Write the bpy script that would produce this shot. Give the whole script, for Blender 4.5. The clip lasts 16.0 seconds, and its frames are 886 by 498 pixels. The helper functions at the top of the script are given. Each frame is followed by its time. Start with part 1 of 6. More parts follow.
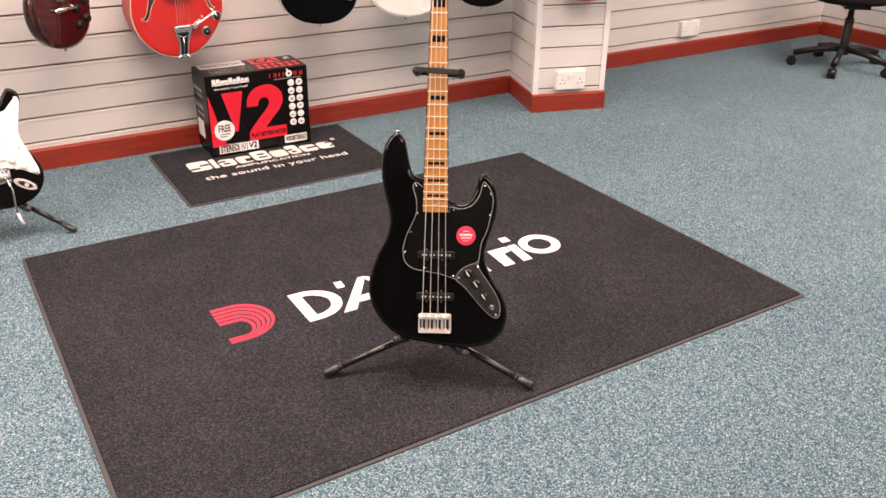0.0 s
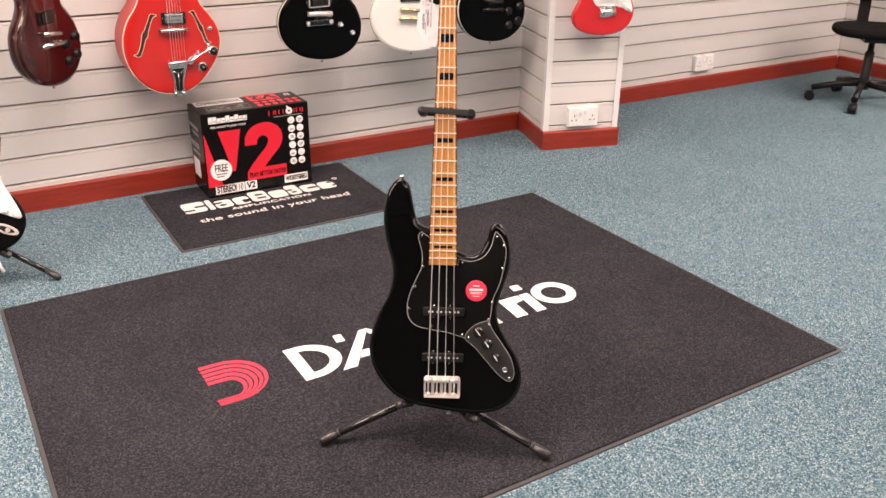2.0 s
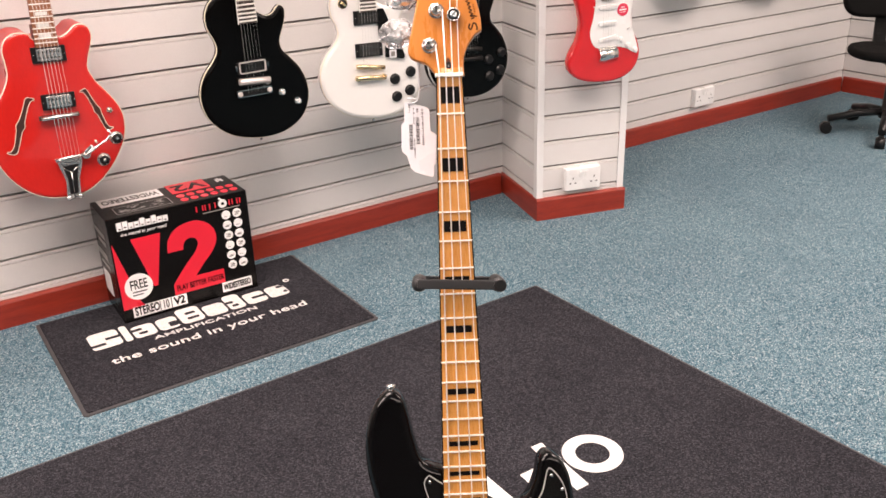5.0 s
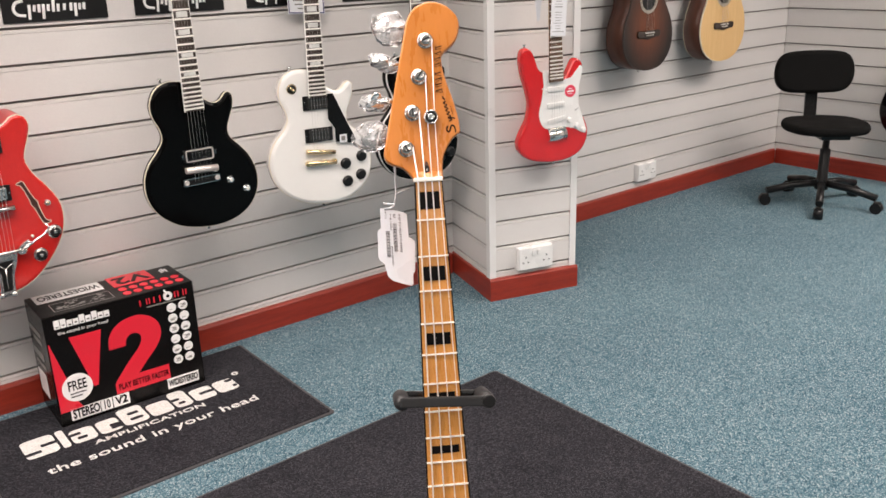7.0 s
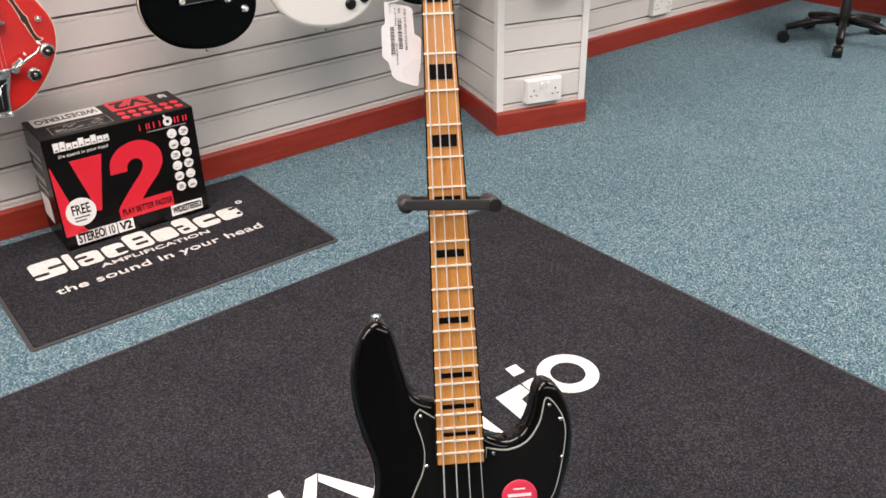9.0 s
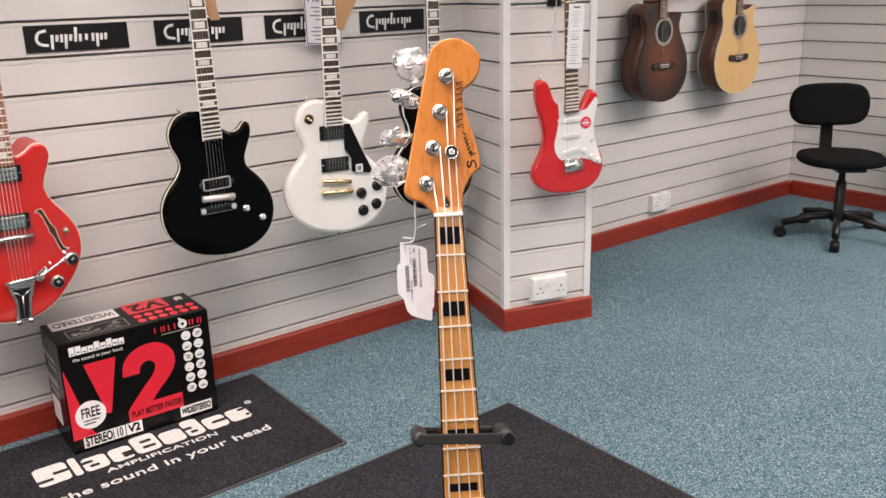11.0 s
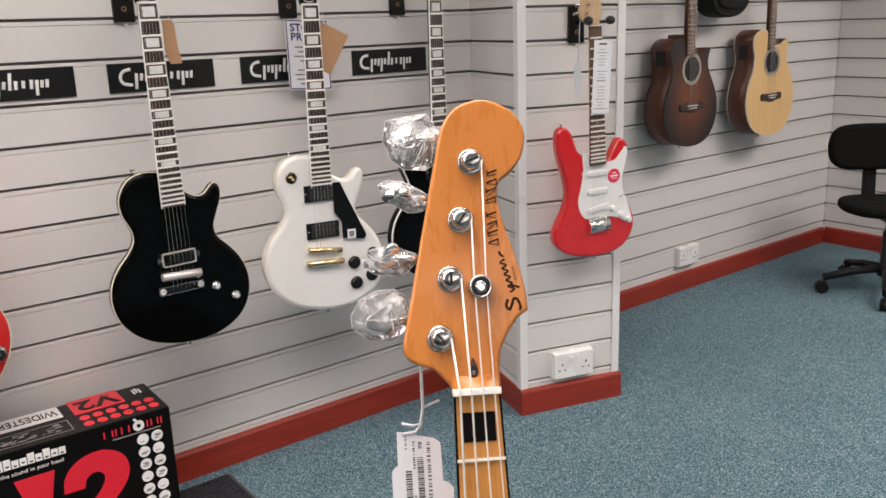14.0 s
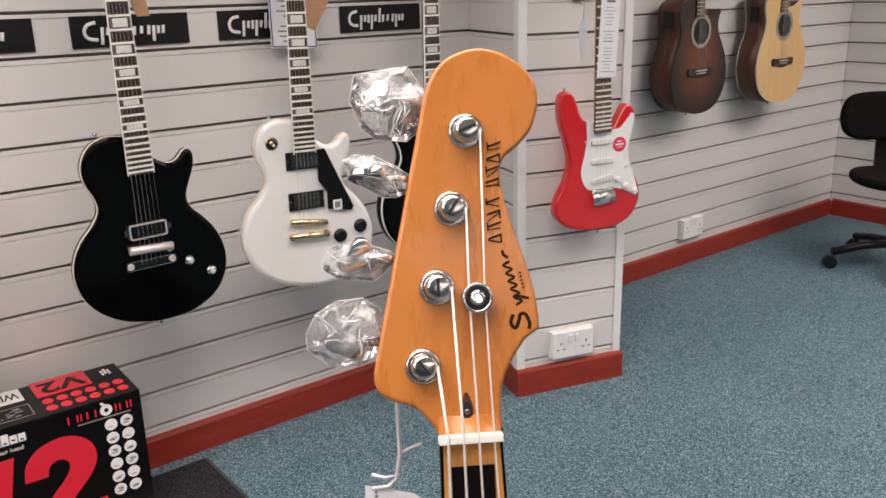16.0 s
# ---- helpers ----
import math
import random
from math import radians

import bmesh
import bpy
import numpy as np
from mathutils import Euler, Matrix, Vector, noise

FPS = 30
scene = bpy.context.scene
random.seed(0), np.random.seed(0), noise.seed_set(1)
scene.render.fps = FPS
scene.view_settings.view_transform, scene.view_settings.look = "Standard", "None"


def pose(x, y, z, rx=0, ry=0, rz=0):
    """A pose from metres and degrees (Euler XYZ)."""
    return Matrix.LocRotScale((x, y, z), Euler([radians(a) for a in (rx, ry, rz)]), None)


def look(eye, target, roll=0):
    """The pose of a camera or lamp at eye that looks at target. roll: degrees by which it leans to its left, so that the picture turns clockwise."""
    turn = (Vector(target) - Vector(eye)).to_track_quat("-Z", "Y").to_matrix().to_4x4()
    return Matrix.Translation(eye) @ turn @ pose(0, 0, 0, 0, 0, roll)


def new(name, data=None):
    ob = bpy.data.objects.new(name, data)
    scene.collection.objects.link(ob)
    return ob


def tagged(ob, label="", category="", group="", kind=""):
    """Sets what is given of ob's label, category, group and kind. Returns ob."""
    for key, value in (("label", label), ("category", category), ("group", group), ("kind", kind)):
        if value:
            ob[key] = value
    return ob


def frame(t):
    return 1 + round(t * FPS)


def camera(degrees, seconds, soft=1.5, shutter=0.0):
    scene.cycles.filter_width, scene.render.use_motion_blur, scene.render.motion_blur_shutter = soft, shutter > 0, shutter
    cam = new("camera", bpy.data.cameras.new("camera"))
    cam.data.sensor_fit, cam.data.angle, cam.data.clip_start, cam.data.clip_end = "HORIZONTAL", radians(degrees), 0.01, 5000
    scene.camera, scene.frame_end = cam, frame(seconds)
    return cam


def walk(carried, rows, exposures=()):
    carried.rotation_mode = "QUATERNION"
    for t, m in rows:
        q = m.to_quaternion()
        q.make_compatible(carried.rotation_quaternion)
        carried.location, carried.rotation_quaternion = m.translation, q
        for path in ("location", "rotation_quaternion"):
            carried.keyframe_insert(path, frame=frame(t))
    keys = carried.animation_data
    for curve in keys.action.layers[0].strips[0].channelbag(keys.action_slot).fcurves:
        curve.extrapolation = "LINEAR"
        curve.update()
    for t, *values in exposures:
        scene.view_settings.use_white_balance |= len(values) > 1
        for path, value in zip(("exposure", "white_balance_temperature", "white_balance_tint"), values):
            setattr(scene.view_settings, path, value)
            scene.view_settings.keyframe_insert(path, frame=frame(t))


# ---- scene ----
cam = camera(54.8, 16.0, 1.6)
PATH = [
    (0, (0.354, 0.17, 1.277), (1.288, 1.696, 0.383), 0.7),
    (0.5, (0.378, 0.165, 1.277), (1.31, 1.693, 0.385), 0.7),
    (1, (0.404, 0.182, 1.253), (1.34, 1.716, 0.376), 1.3),
    (1.5, (0.431, 0.216, 1.235), (1.375, 1.77, 0.401), 1.8),
    (2, (0.447, 0.332, 1.244), (1.385, 1.893, 0.417), 0.5),
    (2.5, (0.479, 0.42, 1.24), (1.413, 1.984, 0.414), -0.8),
    (3, (0.565, 0.52, 1.242), (1.512, 2.086, 0.436), -0.7),
    (5.5, (0.803, 1.116, 1.245), (1.88, 2.609, 0.464), -2.3),
    (6, (0.802, 1.14, 1.274), (1.971, 2.603, 0.571), -1.7),
    (6.5, (0.796, 1.14, 1.291), (1.984, 2.622, 0.663), -1.7),
    (7, (0.797, 1.139, 1.272), (1.977, 2.617, 0.622), -1.7),
    (7.5, (0.801, 1.144, 1.248), (1.951, 2.594, 0.491), -1.8),
    (8, (0.802, 1.146, 1.224), (1.923, 2.568, 0.374), -1.5),
    (8.2, (0.803, 1.145, 1.22), (1.907, 2.548, 0.317), -1.4),
    (8.5, (0.8, 1.148, 1.207), (1.895, 2.548, 0.237), -1.3),
    (8.9, (0.8, 1.148, 1.205), (1.89, 2.543, 0.215), -1.2),
    (9.4, (0.799, 1.149, 1.222), (1.914, 2.569, 0.325), -1.1),
    (9.9, (0.798, 1.15, 1.25), (1.948, 2.61, 0.485), -1.0),
    (10.3, (0.801, 1.157, 1.268), (1.969, 2.634, 0.582), -1.1),
    (10.5, (0.796, 1.152, 1.275), (1.97, 2.634, 0.624), -1.0),
    (11, (0.793, 1.15, 1.281), (1.965, 2.659, 0.692), -1.4),
    (11.5, (0.798, 1.164, 1.291), (1.976, 2.693, 0.771), -1.4),
    (12, (0.802, 1.2, 1.301), (1.988, 2.734, 0.814), -1.3),
    (12.5, (0.835, 1.266, 1.296), (2.079, 2.767, 0.849), -1.5),
    (13, (0.942, 1.329, 1.289), (2.164, 2.848, 0.843), -0.9),
    (13.5, (1.001, 1.397, 1.277), (2.16, 2.954, 0.793), -1.2),
    (14, (1.052, 1.506, 1.277), (2.237, 3.033, 0.764), -1.9),
    (14.5, (1.098, 1.558, 1.267), (2.321, 3.046, 0.727), -2.4),
    (15, (1.122, 1.571, 1.268), (2.337, 3.052, 0.694), -2.1),
    (15.5, (1.13, 1.584, 1.267), (2.339, 3.072, 0.696), -1.2),
    (16, (1.158, 1.632, 1.253), (2.337, 3.136, 0.662), -1.3),
]
STOPS = [(0.0, 0.25, 7700, 24), (3.0, 0.25, 7320, 20), (5.5, 0.23, 6950, 17), (6.5, 0.06, 6700, 12), (7.0, -0.02, 6650, 11), (8.0, 0.05, 6650, 11), (10.5, 0.0, 6600, 11), (11.5, -0.17, 6660, 13), (12.5, -0.28, 6570, 12), (14.0, -0.32, 6480, 10), (16.0, -0.37, 6550, 12)]
walk(cam, [(t, look(eye, target, roll)) for t, eye, target, roll in PATH], STOPS)

# ---- light: fluorescent ceiling panels, closed room ----
world = bpy.data.worlds.new("world")
scene.world = world
world.use_nodes = True
world.node_tree.nodes["Background"].inputs[0].default_value = (0.75, 0.8, 0.9, 1)
world.node_tree.nodes["Background"].inputs[1].default_value = 0.05
CEILING = 2.6
LAMPS = [(4.7, 1.7, 84), (1.0, 2.2, 68), (3.6, -1.1, 28), (0.9, -1.3, 32), (-1.9, 1.8, 96)]


def panel_lamp(x, y, watts):
    data = bpy.data.lights.new("panel_lamp", "AREA")
    data.shape, data.size, data.size_y = "RECTANGLE", 2.3, 1.1
    data.energy, data.color, data.spread = watts, (1.0, 0.885, 0.825), radians(155)
    ob = new("panel_lamp", data)
    ob.matrix_world = pose(x, y, CEILING - 0.04)


for lamp in LAMPS:
    panel_lamp(*lamp)


# ---- materials ----
def nodes_of(name):
    m = bpy.data.materials.new(name)
    m.use_nodes = True
    nt = m.node_tree
    return m, nt, nt.nodes["Principled BSDF"]


def link(nt, a, b):
    nt.links.new(a, b)


def node(nt, kind, **values):
    n = nt.nodes.new(kind)
    for key, value in values.items():
        n.inputs[key.replace("_", " ")].default_value = value
    return n


def ramp(nt, source, stops):
    n = nt.nodes.new("ShaderNodeValToRGB")
    while len(n.color_ramp.elements) < len(stops):
        n.color_ramp.elements.new(0.5)
    for e, (p, c) in zip(n.color_ramp.elements, stops):
        e.position, e.color = p, (*c, 1)
    link(nt, source, n.inputs[0])
    return n.outputs[0]


def place(nt, scale=(1, 1, 1)):
    """World place, stretched."""
    g = nt.nodes.new("ShaderNodeNewGeometry")
    m = nt.nodes.new("ShaderNodeMapping")
    m.inputs["Scale"].default_value = scale
    link(nt, g.outputs["Position"], m.inputs[0])
    return m.outputs[0]


def noise_of(nt, at, scale, detail=4.0, rough=0.55):
    n = node(nt, "ShaderNodeTexNoise", Scale=scale, Detail=detail, Roughness=rough)
    link(nt, at, n.inputs["Vector"])
    return n.outputs["Fac"]


def blend(nt, fac, a, b, mode="MIX"):
    n = nt.nodes.new("ShaderNodeMix")
    n.data_type, n.blend_type = "RGBA", mode
    for slot, value in ((0, fac), (6, a), (7, b)):
        if isinstance(value, (int, float)):
            n.inputs[slot].default_value = value
        elif isinstance(value, tuple):
            n.inputs[slot].default_value = (*value, 1)
        else:
            link(nt, value, n.inputs[slot])
    return n.outputs[2]


def relief(nt, bsdf, height, strength, distance):
    b = node(nt, "ShaderNodeBump", Strength=strength, Distance=distance)
    link(nt, height, b.inputs["Height"])
    link(nt, b.outputs[0], bsdf.inputs["Normal"])


def surf(name, colour, rough=0.5, metal=0.0, vary=0.15, scale=9.0, fine=180.0, bump=0.0, depth=0.001, coat=0.0,
         stretch=(1, 1, 1), islands=0.0, sheen=0.0, gloss=0.5):
    """A plain surface with broad stains and fine grain."""
    m, nt, p = nodes_of(name)
    at = place(nt, stretch)
    broad, grain = noise_of(nt, at, scale), noise_of(nt, at, fine, 3.0)
    lo = tuple(c * (1 - vary) for c in colour)
    hi = tuple(min(1.0, c * (1 + vary)) for c in colour)
    c = blend(nt, 0.35, ramp(nt, broad, [(0.3, lo), (0.7, hi)]), ramp(nt, grain, [(0.3, lo), (0.7, hi)]))
    if islands:
        info = nt.nodes.new("ShaderNodeObjectInfo")
        shade = ramp(nt, info.outputs["Random"], [(0, (1 - islands,) * 3), (1, (1, 1, 1))])
        c = blend(nt, 1.0, c, shade, "MULTIPLY")
    link(nt, c, p.inputs["Base Color"])
    r = ramp(nt, broad, [(0.25, (max(0.02, rough * 0.8),) * 3), (0.75, (min(1, rough * 1.25),) * 3)])
    link(nt, r, p.inputs["Roughness"])
    p.inputs["Metallic"].default_value = metal
    p.inputs["Coat Weight"].default_value = coat
    p.inputs["Coat Roughness"].default_value = 0.04
    p.inputs["Specular IOR Level"].default_value = gloss
    p.inputs["Sheen Weight"].default_value = sheen
    if bump:
        relief(nt, p, grain, bump, depth)
    return m


def carpet_mat():
    m, nt, p = nodes_of("blue_carpet")
    at = place(nt)
    v = node(nt, "ShaderNodeTexVoronoi", Scale=375.0)
    link(nt, at, v.inputs["Vector"])
    tuft = nt.nodes.new("ShaderNodeSeparateColor")
    link(nt, v.outputs["Color"], tuft.inputs[0])
    yarn = ramp(nt, tuft.outputs[0], [(0.0, (0.020, 0.054, 0.080)), (0.35, (0.046, 0.105, 0.142)), (0.62, (0.106, 0.190, 0.228)),
                                      (0.84, (0.200, 0.285, 0.314)), (1.0, (0.38, 0.435, 0.452))])
    clump = noise_of(nt, at, 42.0, 3.0)
    tread = noise_of(nt, at, 1.7, 5.0)
    c = blend(nt, 1.0, yarn, ramp(nt, clump, [(0.3, (0.96, 0.96, 0.96)), (0.7, (1.03, 1.03, 1.03))]), "MULTIPLY")
    c = blend(nt, 1.0, c, ramp(nt, tread, [(0.3, (1.02, 1.02, 1.03)), (0.7, (1.23, 1.21, 1.19))]), "MULTIPLY")
    link(nt, c, p.inputs["Base Color"])
    p.inputs["Roughness"].default_value = 0.95
    p.inputs["Specular IOR Level"].default_value = 0.1
    p.inputs["Sheen Weight"].default_value = 0.03
    p.inputs["Sheen Roughness"].default_value = 0.45
    p.inputs["Sheen Tint"].default_value = (0.20, 0.50, 0.78, 1)
    relief(nt, p, v.outputs["Distance"], 0.7, 0.003)
    return m


def mat_pile():
    m, nt, p = nodes_of("black_mat_pile")
    at = place(nt)
    v = node(nt, "ShaderNodeTexVoronoi", Scale=330.0)
    link(nt, at, v.inputs["Vector"])
    tuft = nt.nodes.new("ShaderNodeSeparateColor")
    link(nt, v.outputs["Color"], tuft.inputs[0])
    yarn = ramp(nt, tuft.outputs[0], [(0.0, (0.0140, 0.0138, 0.0160)), (0.62, (0.0285, 0.0282, 0.0326)), (1.0, (0.056, 0.055, 0.062))])
    wear = noise_of(nt, at, 3.5, 6.0, 0.65)
    c = blend(nt, 1.0, yarn, ramp(nt, wear, [(0.3, (0.83, 0.83, 0.86)), (0.72, (1.2, 1.2, 1.22))]), "MULTIPLY")
    lint = noise_of(nt, at, 75.0, 2.0)
    c = blend(nt, ramp(nt, lint, [(0.76, (0, 0, 0)), (0.80, (0.5, 0.5, 0.5))]), c, (0.14, 0.135, 0.14))
    link(nt, c, p.inputs["Base Color"])
    p.inputs["Roughness"].default_value = 0.95
    p.inputs["Specular IOR Level"].default_value = 0.05
    relief(nt, p, v.outputs["Distance"], 0.55, 0.003)
    return m


def pile_print(name, colour):
    m, nt, p = nodes_of(name)
    at = place(nt)
    v = node(nt, "ShaderNodeTexVoronoi", Scale=330.0)
    link(nt, at, v.inputs["Vector"])
    tuft = nt.nodes.new("ShaderNodeSeparateColor")
    link(nt, v.outputs["Color"], tuft.inputs[0])
    lo = tuple(c * 0.72 for c in colour)
    link(nt, ramp(nt, tuft.outputs[0], [(0, lo), (0.8, colour)]), p.inputs["Base Color"])
    p.inputs["Roughness"].default_value = 0.95
    relief(nt, p, v.outputs["Distance"], 0.7, 0.002)
    return m


def wood(name, dark, light, rough=0.35, along=(1, 12, 12), scale=6.0, coat=0.0, knots=0.0):
    m, nt, p = nodes_of(name)
    c = nt.nodes.new("ShaderNodeTexCoord")
    mp = nt.nodes.new("ShaderNodeMapping")
    mp.inputs["Scale"].default_value = along
    link(nt, c.outputs["Object"], mp.inputs[0])
    streak, fine = noise_of(nt, mp.outputs[0], scale, 6.0, 0.6), noise_of(nt, mp.outputs[0], scale * 9, 3.0)
    col = blend(nt, 0.3, ramp(nt, streak, [(0.3, dark), (0.7, light)]), ramp(nt, fine, [(0.35, dark), (0.65, light)]))
    if knots:
        k = noise_of(nt, c.outputs["Object"], 7.0, 1.0)
        col = blend(nt, ramp(nt, k, [(0.68, (0, 0, 0)), (0.76, (knots,) * 3)]), col, tuple(d * 0.35 for d in dark))
    link(nt, col, p.inputs["Base Color"])
    link(nt, ramp(nt, fine, [(0.2, (rough * 0.8,) * 3), (0.8, (rough * 1.25,) * 3)]), p.inputs["Roughness"])
    p.inputs["Coat Weight"].default_value = coat
    p.inputs["Coat Roughness"].default_value = 0.05
    relief(nt, p, fine, 0.12, 0.0006)
    return m


def burst(name, middle, edge, radius):
    """Sunburst stain, dark towards the rim of the guitar's top."""
    m, nt, p = nodes_of(name)
    c = nt.nodes.new("ShaderNodeTexCoord")
    mp = nt.nodes.new("ShaderNodeMapping")
    mp.inputs["Scale"].default_value = (1 / radius, 0.75 / radius, 0)
    mp.inputs["Location"].default_value = (0, -0.18, 0)
    link(nt, c.outputs["Object"], mp.inputs[0])
    far = nt.nodes.new("ShaderNodeVectorMath")
    far.operation = "LENGTH"
    link(nt, mp.outputs[0], far.inputs[0])
    grain = nt.nodes.new("ShaderNodeMapping")
    grain.inputs["Scale"].default_value = (40, 3, 3)
    link(nt, c.outputs["Object"], grain.inputs[0])
    g = noise_of(nt, grain.outputs[0], 4.0)
    col = ramp(nt, far.outputs["Value"], [(0.25, middle), (0.62, tuple((a + 2 * b) / 3 for a, b in zip(middle, edge))), (0.88, edge)])
    col = blend(nt, 1.0, col, ramp(nt, g, [(0.3, (0.75, 0.72, 0.7)), (0.7, (1.1, 1.1, 1.1))]), "MULTIPLY")
    link(nt, col, p.inputs["Base Color"])
    p.inputs["Roughness"].default_value = 0.38
    return m


def clear_film():
    """Thin clear film: mostly see-through, glossy, a little milky, with crease highlights put in as white."""
    m, nt, p = nodes_of("clear_plastic_film")
    at = place(nt)
    crease = noise_of(nt, at, 95.0, 3.0, 0.6)
    clear = nt.nodes.new("ShaderNodeBsdfTransparent")
    clear.inputs[0].default_value = (0.97, 0.975, 0.98, 1)
    p.inputs["Base Color"].default_value = (0.90, 0.91, 0.92, 1)
    p.inputs["Roughness"].default_value = 0.3
    milky = nt.nodes.new("ShaderNodeMixShader")
    link(nt, ramp(nt, crease, [(0.42, (0.10,) * 3), (0.56, (0.24,) * 3), (0.70, (0.60,) * 3)]), milky.inputs[0])
    link(nt, clear.outputs[0], milky.inputs[1])
    link(nt, p.outputs[0], milky.inputs[2])
    shine = nt.nodes.new("ShaderNodeBsdfGlossy")
    shine.inputs["Roughness"].default_value = 0.10
    edge = node(nt, "ShaderNodeFresnel", IOR=1.55)
    film = nt.nodes.new("ShaderNodeMixShader")
    link(nt, edge.outputs[0], film.inputs[0])
    link(nt, milky.outputs[0], film.inputs[1])
    link(nt, shine.outputs[0], film.inputs[2])
    link(nt, film.outputs[0], nt.nodes["Material Output"].inputs["Surface"])
    return m


